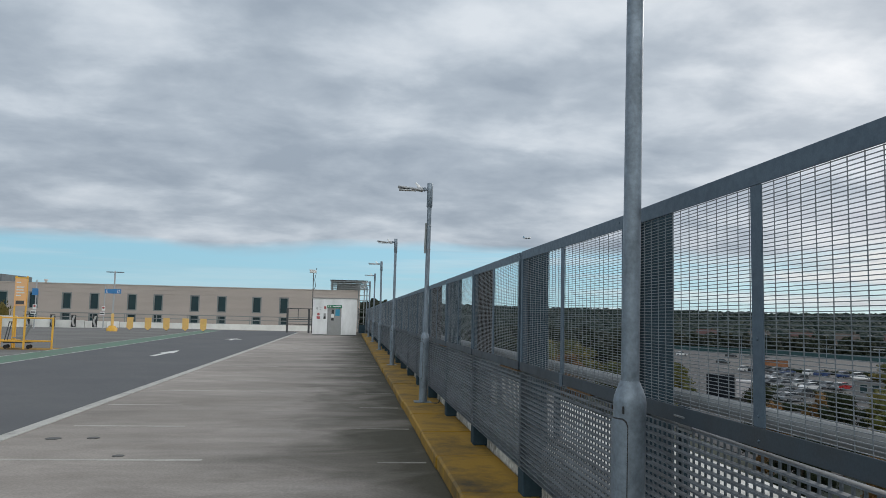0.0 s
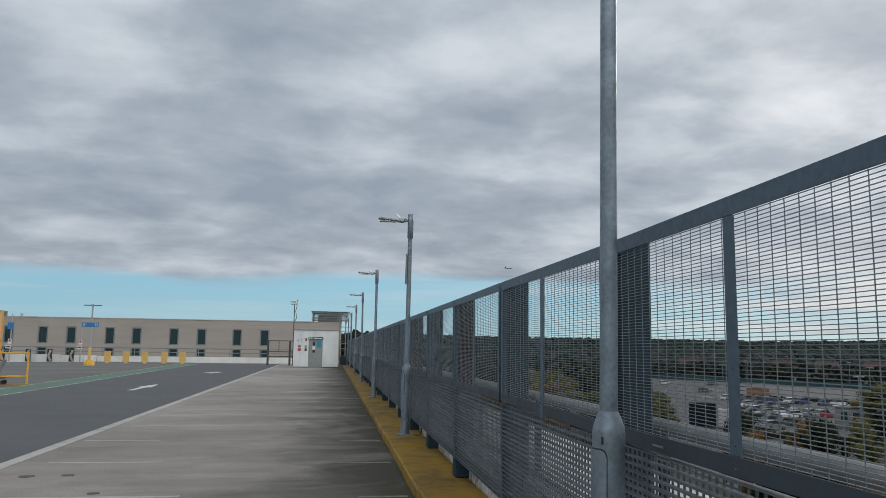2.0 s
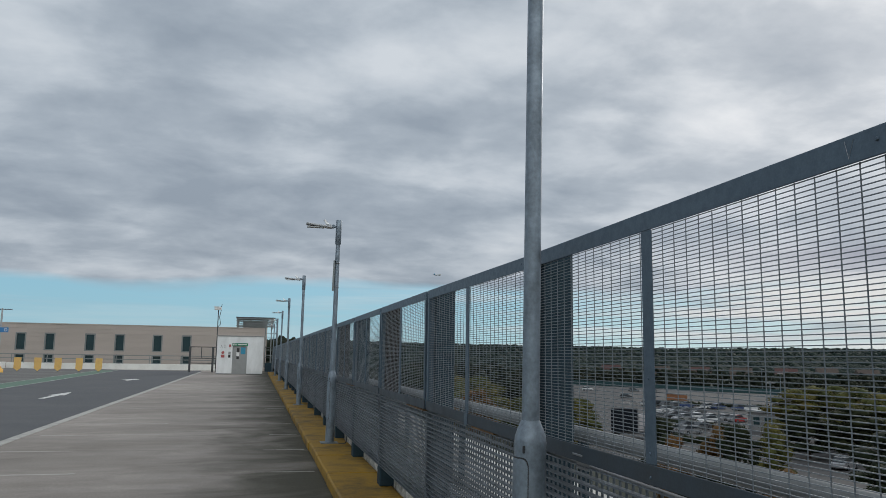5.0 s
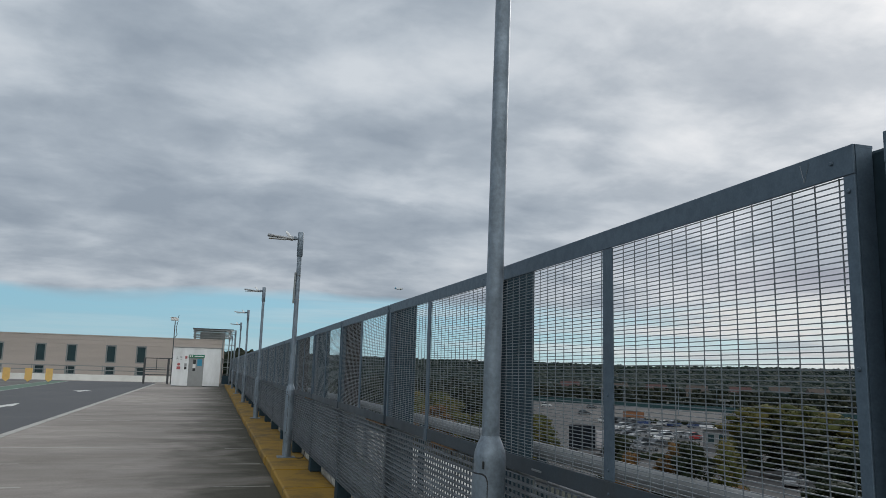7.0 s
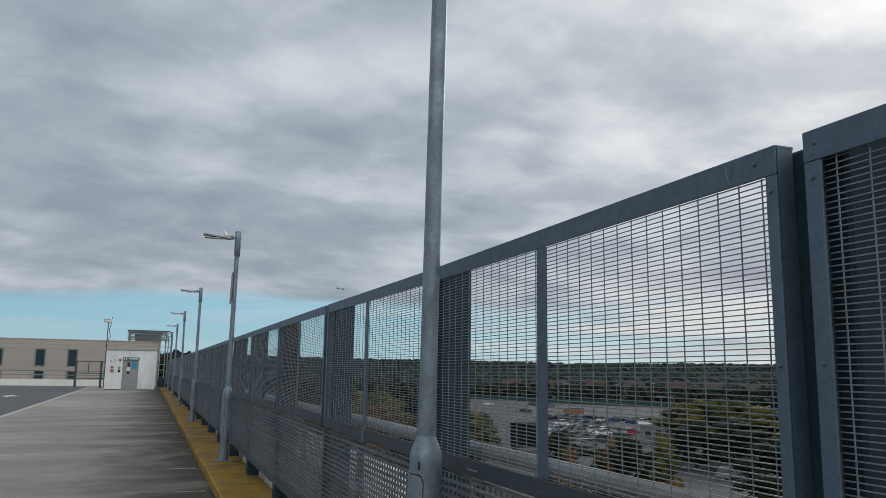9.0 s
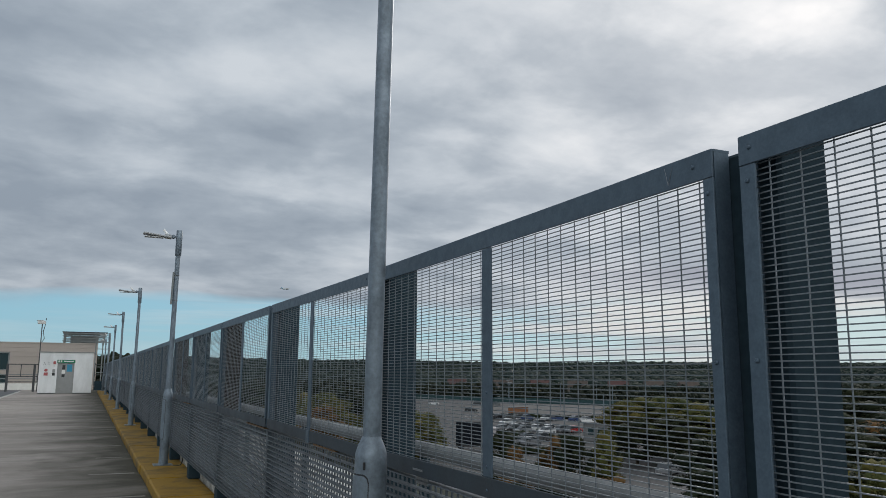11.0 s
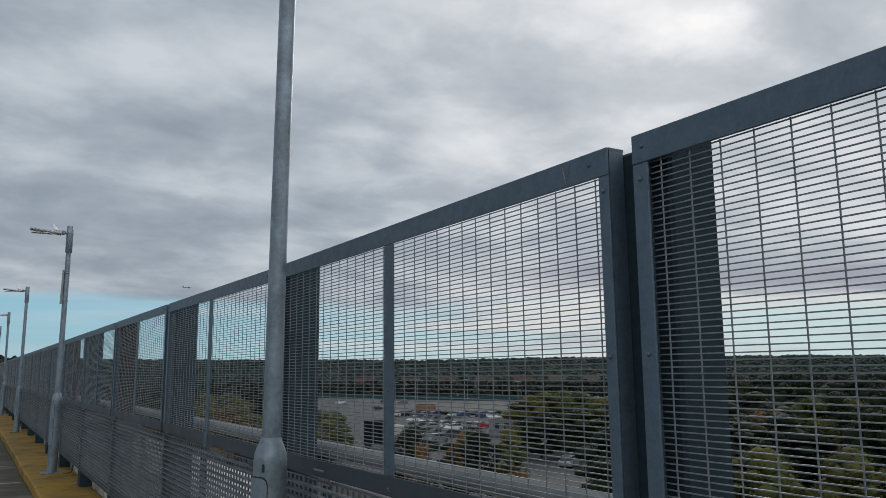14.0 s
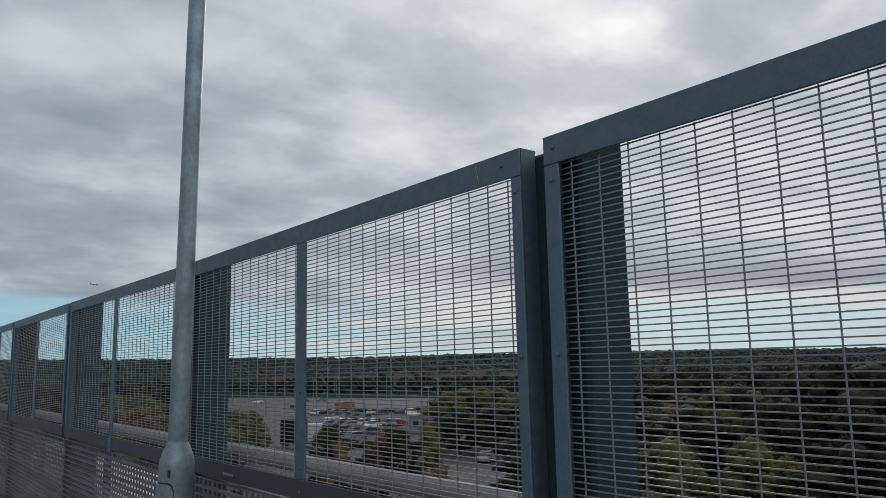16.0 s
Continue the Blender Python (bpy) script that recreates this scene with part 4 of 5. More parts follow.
escape = thing("stair_frame", "grey steel stair frame beside the far roof", "stair frame", (0.82, 84.0, 0.0))
for x in (0.0, 0.62, 1.24):
    part("post", bx(B(), x, x + 0.10, 0.0, 0.10, 0.0, 5.1), FRAME_GREY, escape)
for z in (1.2, 1.75, 3.0, 3.5, 4.15, 4.6, 5.0):
    part("rail", bx(B(), 0.101, 1.239, -0.05, -0.001, z, z + 0.07), FRAME_GREY, escape)

# ---- land outside ----
GZ = -10.7


def rise(x, y):
    r = math.hypot(x, y)
    s = min(max((r - 420) / 1300, 0.0), 1.0)
    a = math.atan2(x, y)
    return GZ + (33 - 4.5 * a + 1.2 * math.sin(a * 9 + 0.6) + 0.8 * math.sin(a * 21)) * s * s * (3 - 2 * s)


gm = B()
rings = [0, 30, 60, 120, 240, 420, 600, 800, 1000, 1250, 1500, 1800, 2500, 4200]
prev = None
for r in rings:
    row = [gm.verts.new((r * math.sin(2 * math.pi * i / 72), r * math.cos(2 * math.pi * i / 72), rise(r * math.sin(2 * math.pi * i / 72), r * math.cos(2 * math.pi * i / 72)))) for i in range(72)] if r else [gm.verts.new((0, 0, GZ))]
    if prev:
        for i in range(72):
            j = (i + 1) % 72
            gm.faces.new((prev[0], row[i], row[j]) if len(prev) == 1 else (prev[i], row[i], row[j], prev[j]))
    prev = row
solid("ground", gm, GRASS, "rough green and brown ground reaching the wooded hills", "ground", "structure")
solid("wall_car_park", bx(B(), -70, 1.59, -25, 66, GZ, -0.36), surface("edge_concrete", (0.25, 0.24, 0.22), 0.8), "concrete body of the car park", "wall", "structure")


def clump_cloud(name, spots, material, label, kind="stuff", category="trees", fine=2):
    """Many uneven leafy clumps in one mesh: spots of (x, y, z, radius, height)."""
    rng = np.random.default_rng(7)
    tm = bmesh.new()
    bmesh.ops.create_icosphere(tm, subdivisions=fine, radius=1.0)
    tm.verts.ensure_lookup_table()
    base = np.array([v.co[:] for v in tm.verts])
    faces = np.array([[v.index for v in f.verts] for f in tm.faces])
    tm.free()
    kinds = []
    for s in range(6):
        r = np.array([0.72 + 0.55 * noise.noise(Vector(c * 1.7) + Vector((s * 9, 0, 0))) + 0.35 * noise.noise(Vector(c * 4.1) + Vector((0, s * 5, 0))) for c in base])
        kinds.append(base * r[:, None])
    vs, fs, at = [], [], 0
    for i, (x, y, z, r, h) in enumerate(spots):
        k = kinds[i % 6]
        a = rng.uniform(0, 6.28)
        c, s = math.cos(a), math.sin(a)
        v = np.stack([(k[:, 0] * c - k[:, 1] * s) * r + x, (k[:, 0] * s + k[:, 1] * c) * r + y, k[:, 2] * h + z], 1)
        vs.append(v)
        fs.append(faces + at)
        at += len(base)
    me = bpy.data.meshes.new(name)
    v, f = np.concatenate(vs), np.concatenate(fs)
    me.from_pydata(v.tolist(), [], f.tolist())
    me.polygons.foreach_set("use_smooth", [True] * len(f))
    me.materials.append(material)
    return tagged(new(name, me), label, category, "", kind)


rng = np.random.default_rng(3)
spots = []
for _ in range(17000):
    a = radians(rng.uniform(-8, 84))
    r = 400 * (1900 / 400) ** rng.uniform(0, 1)
    if 0.33 < a < 0.82 and r < 520:
        r += 420
    x, y = r * math.sin(a), r * math.cos(a)
    size = rng.uniform(2.0, 3.6) * (1 + r / 2600)
    spots.append((x, y, rise(x, y) + size * 0.7, size * 1.25, size * rng.uniform(0.8, 1.1)))
for a in (16.2, 17.3):                       # two tall conifers on the skyline
    x, y = 900 * math.sin(radians(a)), 900 * math.cos(radians(a))
    for k in range(6):
        spots.append((x, y, rise(x, y) + 3 + 2.4 * k, 3.4 - 0.5 * k, 2.2))
clump_cloud("far_woods", spots, LEAF_FAR, "distant autumn woodland in haze-tinted blue-green, yellow and rust", fine=1)


def lump_tree(spots, x, y, z, r, n):
    """Several clumps that make one crown of the middle-distance woods."""
    for _ in range(n):
        a, q = rng.uniform(0, 6.28), r * rng.uniform(0.1, 0.8)
        c = r * rng.uniform(0.28, 0.5)
        spots.append((x + q * math.cos(a), y + q * math.sin(a), z - r * rng.uniform(0.2, 1.9), c, c * rng.uniform(0.8, 1.2)))


mid = []
for _ in range(420):
    a = radians(rng.uniform(48, 88))
    r = 150 * (420 / 150) ** rng.uniform(0, 1)
    lump_tree(mid, r * math.sin(a), r * math.cos(a), GZ + rng.uniform(7.0, 10.5), rng.uniform(3.4, 5.2), 16)
for _ in range(190):
    a = radians(rng.uniform(2, 21))
    r = 165 * (430 / 165) ** rng.uniform(0, 1)
    lump_tree(mid, r * math.sin(a), r * math.cos(a), GZ + rng.uniform(5.5, 10), rng.uniform(3.2, 5.0), 14)
for _ in range(130):
    a = radians(rng.uniform(21, 47))
    r = rng.uniform(425, 500)
    lump_tree(mid, r * math.sin(a), r * math.cos(a), GZ + rng.uniform(3.5, 7.5), rng.uniform(3.0, 4.6), 10)
for _ in range(210):                          # beyond the hoarding of the lower car park
    a = radians(rng.uniform(19, 47))
    k = (376 * math.tan(a) - 128) / (5.6 + 12.6 * math.tan(a))
    r = rng.uniform(math.hypot(128 + 5.6 * k, 376 - 12.6 * k) + 9, 440)
    lump_tree(mid, r * math.sin(a), r * math.cos(a), GZ + rng.uniform(3.0, 7.0), rng.uniform(2.6, 4.2), 9)
for _ in range(14):
    a = radians(rng.uniform(0.6, 4.2))
    r = rng.uniform(180, 240)
    lump_tree(mid, r * math.sin(a), r * math.cos(a), rng.uniform(3.0, 5.5), rng.uniform(3.4, 5.0), 30)
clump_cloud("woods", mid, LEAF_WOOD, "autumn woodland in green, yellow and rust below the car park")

# car park and road below
solid("road_lot", poly(B(), [(36, 60), (70, 60), (128, 140), (232, 318), (160, 372), (96, 300), (40, 130)], GZ, GZ + 0.06), LOT, "grey asphalt car park and road below the building", "road", "structure")
solid("pavement_strip", poly(B(), [(101, 196), (150, 196), (186, 262), (128, 262)], GZ + 0.06, GZ + 0.13), surface("pale_paving", (0.075, 0.072, 0.069), 0.9, scale=0.2), "pale paved strip across the lower car park", "pavement", "structure")

CAR_PAINTS = [surface("car_white", (0.62, 0.63, 0.64), 0.3), surface("car_silver", (0.36, 0.37, 0.385), 0.3, 0.5), surface("car_black", (0.02, 0.021, 0.024), 0.25),
              surface("car_blue", (0.03, 0.06, 0.16), 0.3), surface("car_red", (0.36, 0.03, 0.03), 0.3), surface("car_grey", (0.13, 0.135, 0.14), 0.3, 0.4)]
CAR_WORDS = ("white", "silver", "black", "dark blue", "red", "grey")
CAR_GLASS = glass("car_glass", (0.03, 0.035, 0.04), 0.06)


def car(tint):
    """A hatchback: shaped body, glazed cabin, roof, four wheels, lamps."""
    t = thing("parked_car", CAR_WORDS[tint] + " hatchback car parked in the lower car park", "car", (0, 0, GZ), "parked cars")

    def loft(sections):
        bm, prev_ring = B(), None
        for x, half, z0, z1 in sections:
            ring_now = [bm.verts.new(p) for p in ((x, -half, z0), (x, half, z0), (x, half * 0.96, z1), (x, -half * 0.96, z1))]
            if prev_ring:
                for i in range(4):
                    bm.faces.new((prev_ring[i], prev_ring[(i + 1) % 4], ring_now[(i + 1) % 4], ring_now[i]))
            else:
                bm.faces.new(ring_now)
            prev_ring = ring_now
        bm.faces.new(prev_ring[::-1])
        return bm

    part("body", loft([(-2.05, 0.72, 0.35, 0.72), (-1.95, 0.84, 0.24, 0.88), (-0.9, 0.88, 0.2, 0.95), (0.9, 0.88, 0.2, 0.92), (1.75, 0.86, 0.22, 0.78), (2.05, 0.70, 0.32, 0.62)]), CAR_PAINTS[tint], t)
    part("window_band", loft([(-1.9, 0.66, 0.88, 0.93), (-1.35, 0.74, 0.94, 1.38), (0.1, 0.75, 0.94, 1.43), (1.0, 0.72, 0.9, 0.95)]), CAR_GLASS, t)
    part("roof", loft([(-1.4, 0.66, 1.381, 1.41), (-0.6, 0.70, 1.40, 1.48), (0.05, 0.68, 1.41, 1.46), (0.2, 0.62, 1.40, 1.43)]), CAR_PAINTS[tint], t)
    for x in (-1.28, 1.30):
        for y in (-0.78, 0.78):
            wheel = part("wheel", bar(B(), (x, y - 0.11, 0.31), (x, y + 0.11, 0.31), 0.31, 14), TYRE, t)
            part("rim", bar(B(), (x, y - 0.115, 0.31), (x, y + 0.115, 0.31), 0.19, 10), BOLT, wheel)
    for y in (-0.6, 0.6):
        part("headlight", bx(B(), 1.93, 2.04, y - 0.16, y + 0.16, 0.58, 0.68), SIGN_WHITE, t)
    return t


cars = [car(i) for i in range(6)]
used = set()


def park(x, y, turn, tint):
    if tint not in used:
        used.add(tint)
        cars[tint].location, cars[tint].rotation_euler = (x, y, GZ + 0.06), (0, 0, radians(turn))
    else:
        copy_thing(cars[tint], pose(x, y, GZ + 0.06, 0, 0, turn))


for (xa, ya), (xb, yb) in (((74.0, 139.0), (82.0, 121.0)), ((108.0, 195.0), (129.0, 171.0)), ((62.0, 106.0), (74.0, 92.0))):
    hedge = []
    for i in range(46):
        f = i / 45
        hedge.append((xa + (xb - xa) * f + rng.uniform(-0.4, 0.4), ya + (yb - ya) * f, GZ + 0.5, rng.uniform(0.6, 1.0), rng.uniform(0.5, 1.1)))
    tagged(clump_cloud("hedge", hedge, LEAF_GREEN, "low green hedge between rows of parked cars", category="hedge"), group="hedges")
for k in range(22):
    bm = poly(B(), [(98 + k * 1.75, 200 - k * 2.05), (102.6 + k * 1.75, 203.5 - k * 2.05), (102.7 + k * 1.75, 203.35 - k * 2.05), (98.1 + k * 1.75, 199.85 - k * 2.05)][::-1], GZ + 0.061, GZ + 0.075)
    solid("trim_lot_line", bm, WHITE_LINE, "white bay line in the lower car park", "road marking", "structure", "lower bay lines")

# rows of bays: start, step, count, heading
for (x0, y0), (dx, dy), n, turn in (((100.5, 189.0), (1.72, -1.95), 11, 20), ((86.0, 150.0), (1.5, -2.2), 6, 15), ((80.5, 147.0), (1.3, -2.3), 5, 190),
                                    ((67.0, 121.5), (1.6, -2.0), 3, 15), ((74.0, 126.0), (1.6, -2.0), 3, 195), ((92.5, 166.0), (1.6, -2.1), 4, 200)):
    for k in range(n):
        if rng.uniform() < 0.86:
            park(x0 + dx * k + rng.uniform(-0.3, 0.3), y0 + dy * k, turn + rng.uniform(-3, 3), int(rng.choice([0, 0, 0, 0, 1, 1, 1, 1, 2, 3, 5, 5, 2, 5, 0, 1])))
for x, y, turn, tint in ((93.5, 139.0, 20, 4), (122.0, 276.0, -25, 0), (137.0, 268.0, -25, 2), (141.0, 262.0, 155, 5), (112.0, 224.0, -25, 2), (170.0, 330.0, -20, 0), (176.0, 322.0, -20, 1), (66.0, 78.0, 30, 1)):
    park(x, y, turn, tint)

lorry = thing("lorry", "black box lorry with a pale cab in the lower car park", "lorry", (56.6, 114.0, GZ + 0.06), turn=-28)
part("box_body", bx(B(), -2.0, 2.0, -1.25, 1.25, 0.95, 4.35, 0.03), surface("black_box_paint", (0.009, 0.012, 0.017), 0.8, scale=2, spec=0.12), lorry, "black box body")
part("chassis", bx(B(), -2.0, 4.4, -0.9, 0.9, 0.55, 0.949), DARK_TRIM, lorry)
cabin = part("cab", bx(B(), 2.15, 4.4, -1.2, 1.2, 0.95, 3.6, 0.12), surface("pale_cab", (0.42, 0.40, 0.41), 0.4), lorry, "pale painted cab")
part("windscreen", bx(B(), 4.405, 4.42, -1.0, 1.0, 2.1, 3.1), CAR_GLASS, cabin)
for x in (-1.2, 3.3):
    for y in (-1.0, 1.0):
        part("wheel", bar(B(), (x, y - 0.15, 0.5), (x, y + 0.15, 0.5), 0.5, 14), TYRE, lorry)

skip = thing("container", "orange-brown open container at the lower car park", "container", (121.0, 210.0, GZ + 0.13), turn=-28)
part("body", bx(B(), -3.0, 3.0, -1.2, 1.2, 0.15, 1.9, 0.05), surface("orange_steel", (0.25, 0.105, 0.045), 0.7, scale=1.2, amount=0.8), skip)
part("rim", bx(B(), -3.1, 3.1, -1.3, 1.3, 1.901, 2.02), DARK_TRIM, skip)

kiosk = thing("kiosk", "small grey flat-roofed cabin beside the lower car park", "cabin", (88.0, 122.0, GZ + 0.06), turn=-32)
part("wall", bx(B(), -3.2, 3.2, -2.0, 2.0, 0.0, 3.2, 0.02), surface("cabin_grey", (0.20, 0.205, 0.21), 0.6), kiosk)
part("roof", bx(B(), -3.6, 3.6, -2.4, 2.4, 3.201, 3.45, 0.02), surface("cabin_roof", (0.36, 0.36, 0.36), 0.7), kiosk)
for x in (-2.0, -0.2, 1.6):
    wnd = part("window", bx(B(), x - 0.6, x + 0.6, -2.04, -2.001, 1.0, 2.5), FRAME_GREY, kiosk)
    part("pane", bx(B(), x - 0.5, x + 0.5, -2.06, -2.041, 1.1, 2.4), WINDOW_GLASS, wnd)

screen = thing("site_fence", "long teal hoarding beyond the lower car park", "fence", (0, 0, GZ))
sheet = mesh_of("sheet", bx(B(), -6.9, 6.9, -0.06, 0.06, 0.0, 2.0), surface("teal_sheet", (0.02, 0.065, 0.07), 0.6))
for k in range(15):
    o = piece("sheet", sheet, screen, (128 + k * 5.6, 376 - k * 12.6, 0.0))
    o.rotation_euler = (0, 0, math.atan2(-12.6, 5.6))


def house(x, y, turn, tone_m):
    t = thing("house", "distant brick house with a reddish tiled roof", "house", (x, y, rise(x, y) - 1.5), "distant houses", turn=turn)
    part("wall", bx(B(), -6, 6, -4, 4, 0.0, 5.6), surface("house_wall", (0.15, 0.12, 0.10), 0.8), t)
    bm = B()
    v = [bm.verts.new(p) for p in ((-6.4, -4.5, 5.601), (6.4, -4.5, 5.601), (6.4, 4.5, 5.601), (-6.4, 4.5, 5.601), (-6.4, 0, 8.8), (6.4, 0, 8.8))]
    for f in ((0, 1, 5, 4), (2, 3, 4, 5), (0, 4, 3), (1, 2, 5), (3, 2, 1, 0)):
        bm.faces.new([v[i] for i in f])
    roof = part("roof", bm, tone_m, t)
    part("chimney", bx(B(), 3.0, 3.9, -0.5, 0.5, 8.4, 10.0), ROOF_BROWN, roof)
    for x0 in (-4, -1.2, 1.6, 4.2):
        for z0 in (1.0, 3.5):
            part("window", bx(B(), x0 - 0.6, x0 + 0.6, -4.05, -4.001, z0, z0 + 1.3), WINDOW_GLASS, t)


ROOF_RED = surface("roof_red", (0.085, 0.038, 0.034), 0.8, scale=0.8)
ROOF_BROWN = surface("roof_brown", (0.075, 0.056, 0.046), 0.8, scale=0.8)
for k, (x, y) in enumerate(((205, 372), (222, 362), (238, 350), (255, 338), (288, 322), (190, 398), (290, 352))):
    house(x * 1.22, y * 1.22, -30 + 15 * math.sin(k * 2.1), ROOF_RED if k % 2 else ROOF_BROWN)


def street_lamp():
    t = thing("street_lamp", "tall grey street lamp in the lower car park", "street lamp", (0, 0, GZ), "street lamps")
    part("pole", bar(B(), (0, 0, 0), (0, 0, 9.0), 0.12, 8, 0.07), GALV, t)
    for s in (-1, 1):
        part("lamp_head", bx(B(), min(s * 0.1, s * 0.8), max(s * 0.1, s * 0.8), -0.12, 0.12, 8.92, 9.02), HEAD, t)
    return t


first_lamp = street_lamp()
first_lamp.location = (100, 190, GZ + 0.06)
for x, y in ((128, 172), (148, 228), (187, 262), (168, 300), (135, 240), (72, 99)):
    copy_thing(first_lamp, Matrix.Translation((x, y, GZ + 0.06)))

# ---- trees near the building ----


def crown_mesh(name, material, seed):
    """A crown about 2 m in radius and 5 m high: leaf sprays on many twigs, thinner at the edge."""
    g = np.random.default_rng(seed)
    verts, faces = [], []
    tm = bmesh.new()
    bmesh.ops.create_icosphere(tm, subdivisions=1, radius=1.0)
    tm.verts.ensure_lookup_table()
    ball = [np.array(v.co[:]) for v in tm.verts]
    ball_faces = [[v.index for v in f.verts] for f in tm.faces]
    tm.free()
    for _ in range(46):
        a, h = g.uniform(0, 6.28), g.uniform(0.08, 1.0)
        wide = 0.95 * math.sin(math.pi * min(h * 0.78 + 0.18, 1.0)) ** 0.8
        q = wide * g.uniform(0.25, 1.0)
        c = np.array([q * math.cos(a), q * math.sin(a), h * 2.3])
        rad = g.uniform(0.22, 0.42)
        n0 = len(verts)
        verts += [(c + b * rad * g.uniform(0.55, 0.82)).tolist() for b in ball]
        faces += [tuple(n0 + i for i in f) for f in ball_faces]
        for _ in range(120):
            d = g.normal(size=3)
            d *= rad * g.uniform(0.6, 1.0) / np.linalg.norm(d)
            p = c + d * (1, 1, 0.8)
            u, v2 = g.normal(size=3), g.normal(size=3)
            u *= g.uniform(0.022, 0.048) / np.linalg.norm(u)
            v2 *= g.uniform(0.02, 0.04) / np.linalg.norm(v2)
            n0 = len(verts)
            verts += [(p - u).tolist(), (p + v2).tolist(), (p + u).tolist(), (p - v2).tolist()]
            faces.append((n0, n0 + 1, n0 + 2, n0 + 3))
    me = bpy.data.meshes.new(name)
    me.from_pydata(verts, [], faces)
    me.polygons.foreach_set("use_smooth", [len(f) == 3 for f in faces])
    me.materials.append(material)
    return me


LEAF_WORDS = ("green", "yellow-green", "rust-orange")
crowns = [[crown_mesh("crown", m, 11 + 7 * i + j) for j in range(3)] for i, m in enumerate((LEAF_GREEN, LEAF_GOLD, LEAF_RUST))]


def trunk_mesh(seed):
    g = np.random.default_rng(seed)
    bm = B()
    bar(bm, (0, 0, 0), (0.03, 0.02, 0.9), 0.075, 8, 0.055), bar(bm, (0.03, 0.02, 0.9), (0.0, 0.05, 2.1), 0.055, 8, 0.02)
    for _ in range(8):
        a, h = g.uniform(0, 6.28), g.uniform(0.6, 1.6)
        bar(bm, (0.02, 0.02, h), (0.6 * math.cos(a), 0.6 * math.sin(a), h + g.uniform(0.4, 0.8)), 0.026, 6, 0.008)
    return mesh_of("trunk", bm, BARK)


trunks = [trunk_mesh(s) for s in (1, 2, 3)]


def tree(x, y, top, r, leaf, k):
    t = thing("tree", LEAF_WORDS[leaf] + " autumn tree standing below the car park", "tree", (x, y, GZ), "trees below the car park", turn=k * 67)
    tall = top - GZ
    tr_ob = piece("trunk", trunks[k % 3], t, (0, 0, 0))
    tr_ob.scale = (r * 0.8, r * 0.8, tall / 2.6)
    cr = piece("crown", crowns[leaf][k % 3], t, (0, 0, tall * 0.16))
    cr.scale = (r, r, tall * 0.84 / 2.55)


EDGE_TREES = (
    (77.2, 100.7, -2.3, 4.8, 1),
    (81.2, 101.0, -1.9, 5.3, 1),
    (86.9, 103.2, -2.0, 4.8, 1),
    (83.6, 95.6, -1.8, 4.8, 1),
    (81.8, 90.0, -2.4, 5.0, 1),
    (81.6, 86.6, -3.1, 4.6, 1),
    (72.3, 84.3, -3.9, 4.6, 0),
    (68.8, 87.3, -4.4, 4.1, 0),
    (37.9, 41.4, -4.5, 3.2, 0),
    (43.1, 44.8, -2.8, 4.0, 0),
    (44.9, 33.7, -3.5, 2.8, 1),
    (51.1, 31.7, -3.8, 3.0, 1),
    (76.9, 57.8, -3.1, 3.6, 2),
    (66.0, 36.0, -3.2, 4.5, 0),
    (66.3, 45.1, -4.4, 4.2, 0),
    (85.3, 52.5, -1.7, 4.5, 1),
    (81.2, 39.2, -1.0, 5.5, 0),
    (64.3, 28.1, 1.4, 6.2, 0),
    (49.1, 37.8, -4.3, 2.3, 1),
    (46.8, 37.6, -4.7, 1.6, 1),
    (51.0, 31.6, -4.1, 2.3, 1),
    (52.1, 29.8, -4.9, 2.0, 1),
    (47.3, 33.6, -5.3, 1.8, 1),
    (67.3, 50.3, -2.7, 2.6, 2),
    (79.1, 52.6, -1.4, 4.0, 1),
    (81.2, 51.2, -1.9, 3.5, 0),
    (63.3, 34.4, 1.0, 4.0, 0),
    (66.5, 32.4, 1.7, 4.8, 0),
    (66.5, 27.6, 2.2, 5.2, 0),
    (70.0, 24.1, 1.8, 5.0, 0),
    (57.4, 32.5, -1.1, 3.6, 0),
    (54.4, 25.4, -1.5, 4.0, 0),
    (54.1, 20.8, -2.0, 3.8, 0),
)
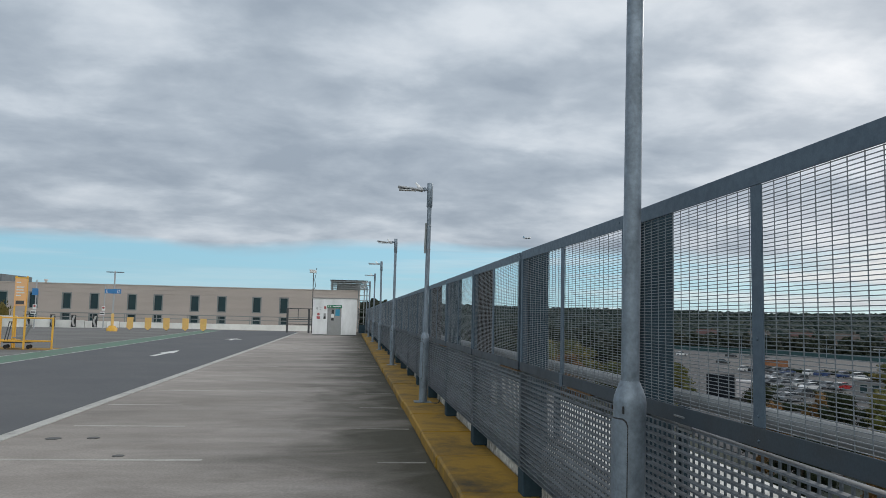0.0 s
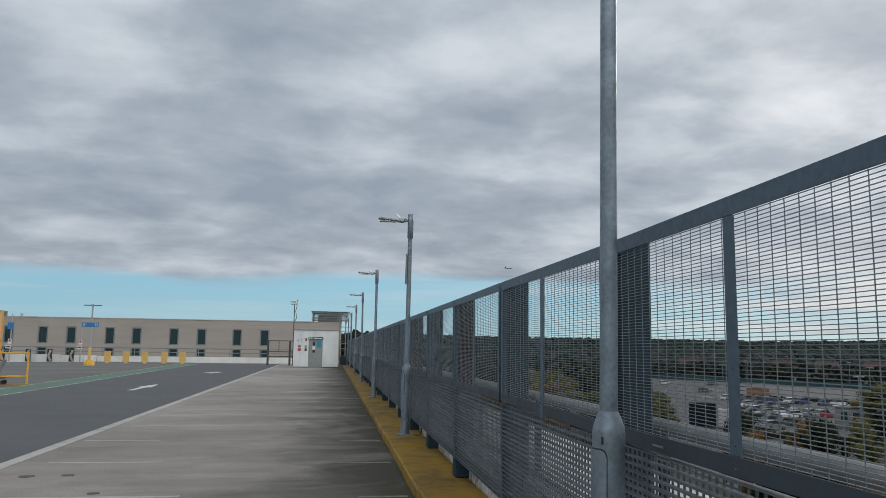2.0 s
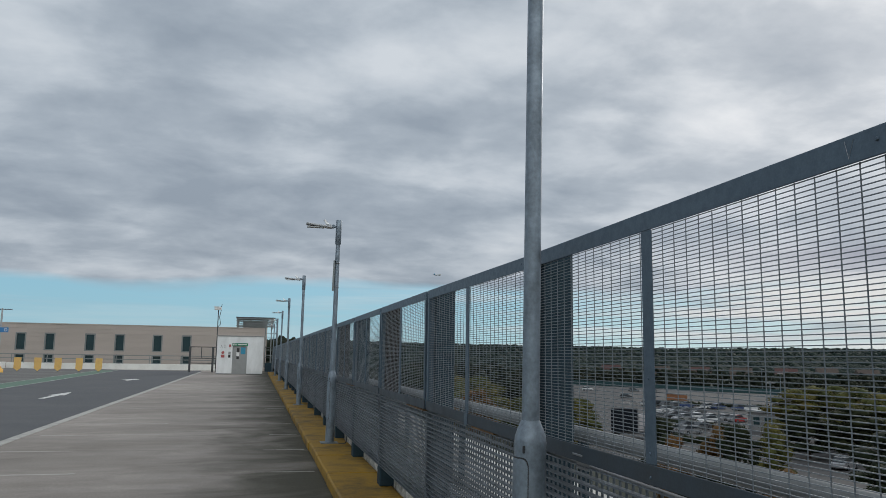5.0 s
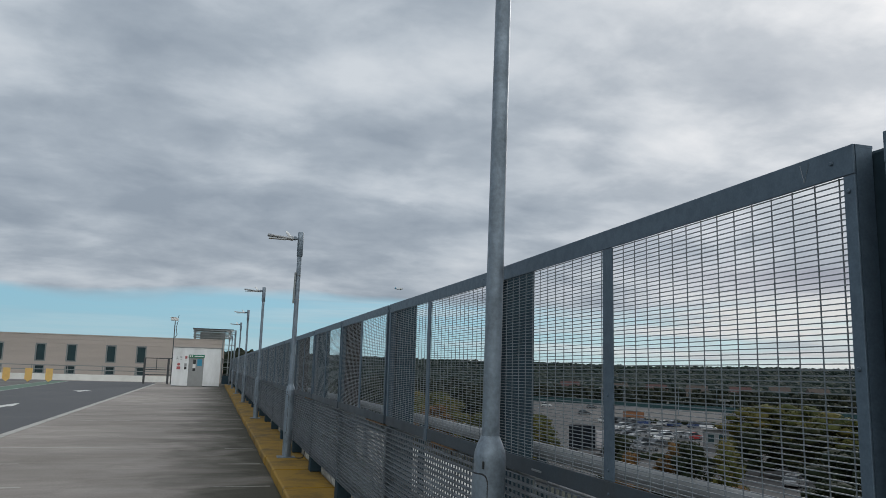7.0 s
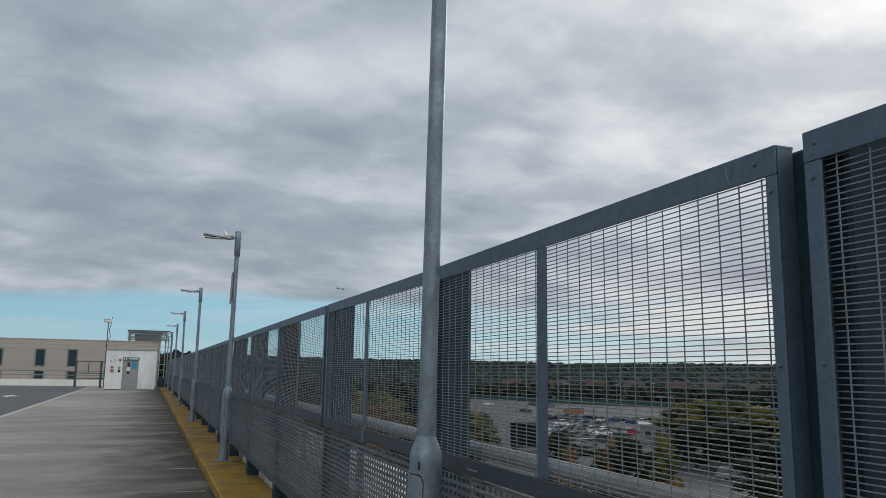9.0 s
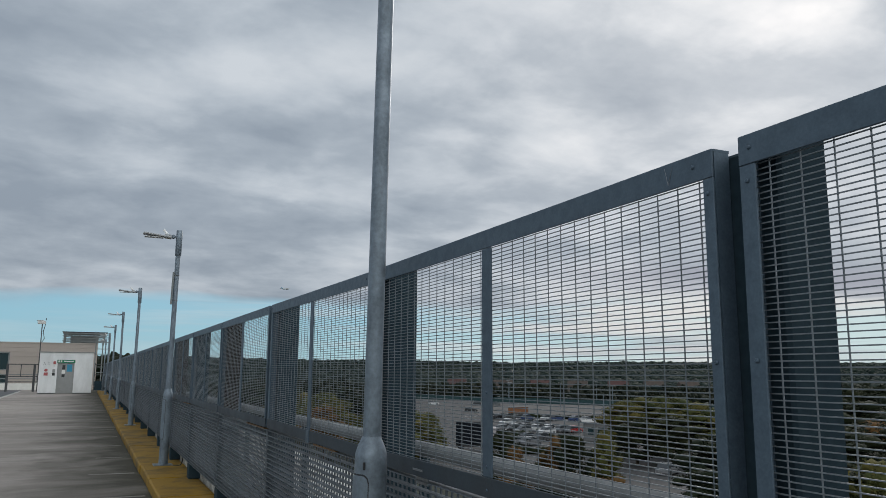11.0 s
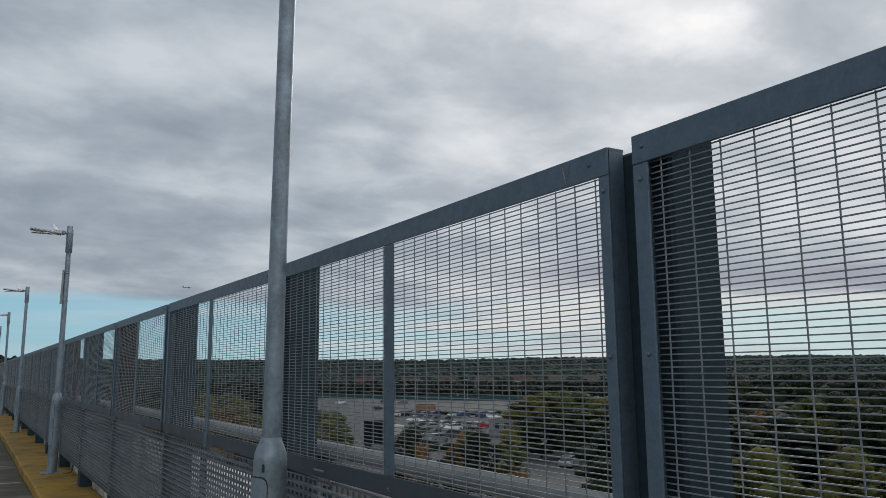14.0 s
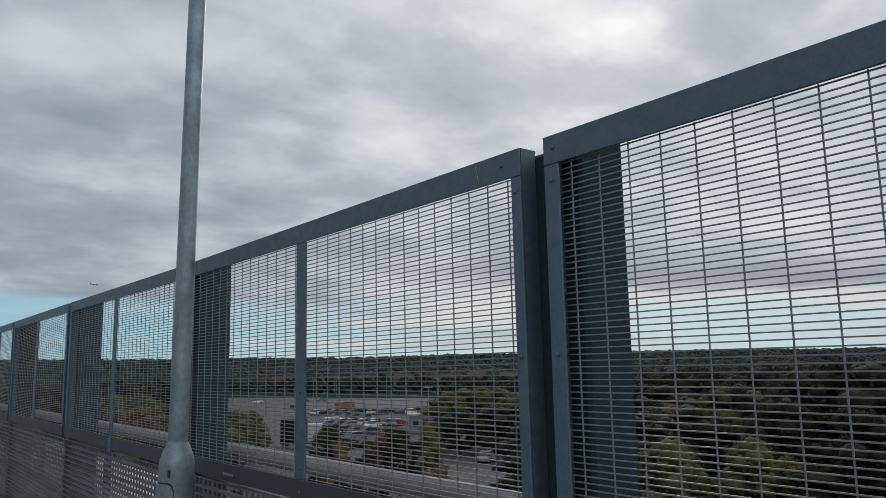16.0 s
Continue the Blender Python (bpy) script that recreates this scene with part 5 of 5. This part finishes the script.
LOT_TREES = (
    (34.8, 63.2, -3.4, 2.2, 0),
    (31.8, 55.7, -3.9, 1.5, 2),
    (40.1, 62.4, -4.1, 2.0, 2),
    (39.1, 58.2, -3.6, 2.0, 0),
    (44.8, 61.6, -3.9, 2.0, 1),
    (32.4, 43.4, -5.1, 2.2, 2),
    (43.0, 103.4, -4.0, 4.6, 1),
    (38.0, 104.6, -4.2, 4.8, 1),
    (37.6, 92.8, -5.3, 3.0, 1),
    (34.8, 112.8, -2.3, 3.2, 1),
    (31.0, 107.7, -2.8, 3.4, 2),
    (30.5, 116.2, -2.5, 3.6, 1),
    (33.4, 146.3, -2.0, 4.5, 1),
    (40.7, 165.1, -1.3, 5.0, 0),
    (51.3, 162.2, -1.3, 5.0, 0),
    (41.7, 144.2, -2.1, 4.5, 1),
    (38.1, 145.2, -2.2, 4.0, 1),
    (30.3, 147.0, -1.4, 4.5, 0),
    (36.1, 104.0, -3.9, 3.0, 1),
    (30.3, 49.6, -4.8, 2.2, 0),
    (41.7, 101.8, -3.7, 3.6, 1),
    (44.5, 102.8, -3.9, 2.8, 1),
    (40.5, 95.8, -4.5, 2.6, 1),
)
for k, (x, y, top, r, leaf) in enumerate(EDGE_TREES + LOT_TREES):
    tree(x, y, top, r, leaf, k)
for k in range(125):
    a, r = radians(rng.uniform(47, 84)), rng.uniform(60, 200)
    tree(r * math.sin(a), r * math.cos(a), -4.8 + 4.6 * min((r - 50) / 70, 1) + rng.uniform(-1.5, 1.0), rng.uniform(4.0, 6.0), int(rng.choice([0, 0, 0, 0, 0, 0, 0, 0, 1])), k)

tree(-31.0, 74.0, 2.2, 2.4, 1, 1)

# ---- aircraft ----
jet = thing("airliner", "small white twin-engined airliner low in the sky", "aircraft", (0.222 * 2500, 0.9695 * 2500, 0.104 * 2500), turn=-62)
hull = B()
lathe(hull, [(0.3, -18), (1.0, -14), (1.9, -8), (1.9, 10), (1.5, 15), (0.4, 18)], 14)
for v in hull.verts:
    v.co = Vector((v.co.z, v.co.x, v.co.y))
part("fuselage", hull, SIGN_WHITE, jet)
for s in (-1, 1):
    part("wing", poly(B(), [(5, s * 1.2), (-1.5, s * 17), (-3.5, s * 17), (-2.5, s * 1.2)][:: -s], -0.9, -0.4), FRAME_GREY, jet)
    part("tailplane", poly(B(), [(-14, s * 0.5), (-16.5, s * 6), (-17.8, s * 6), (-17.2, s * 0.5)][:: -s], 0.7, 1.0), FRAME_GREY, jet)
    part("engine", bar(B(), (-0.5, s * 5.5, -2.0), (4.0, s * 5.5, -2.0), 1.0, 10), FRAME_GREY, jet)
fin = B()
poly(fin, [(-12.5, 1.6), (-17.5, 1.6), (-18.5, 7.0), (-16.5, 7.0)], -0.2, 0.2)
for v in fin.verts:
    v.co = Vector((v.co.x, v.co.z, v.co.y))
part("fin", fin, POSTER_BLUE, jet)
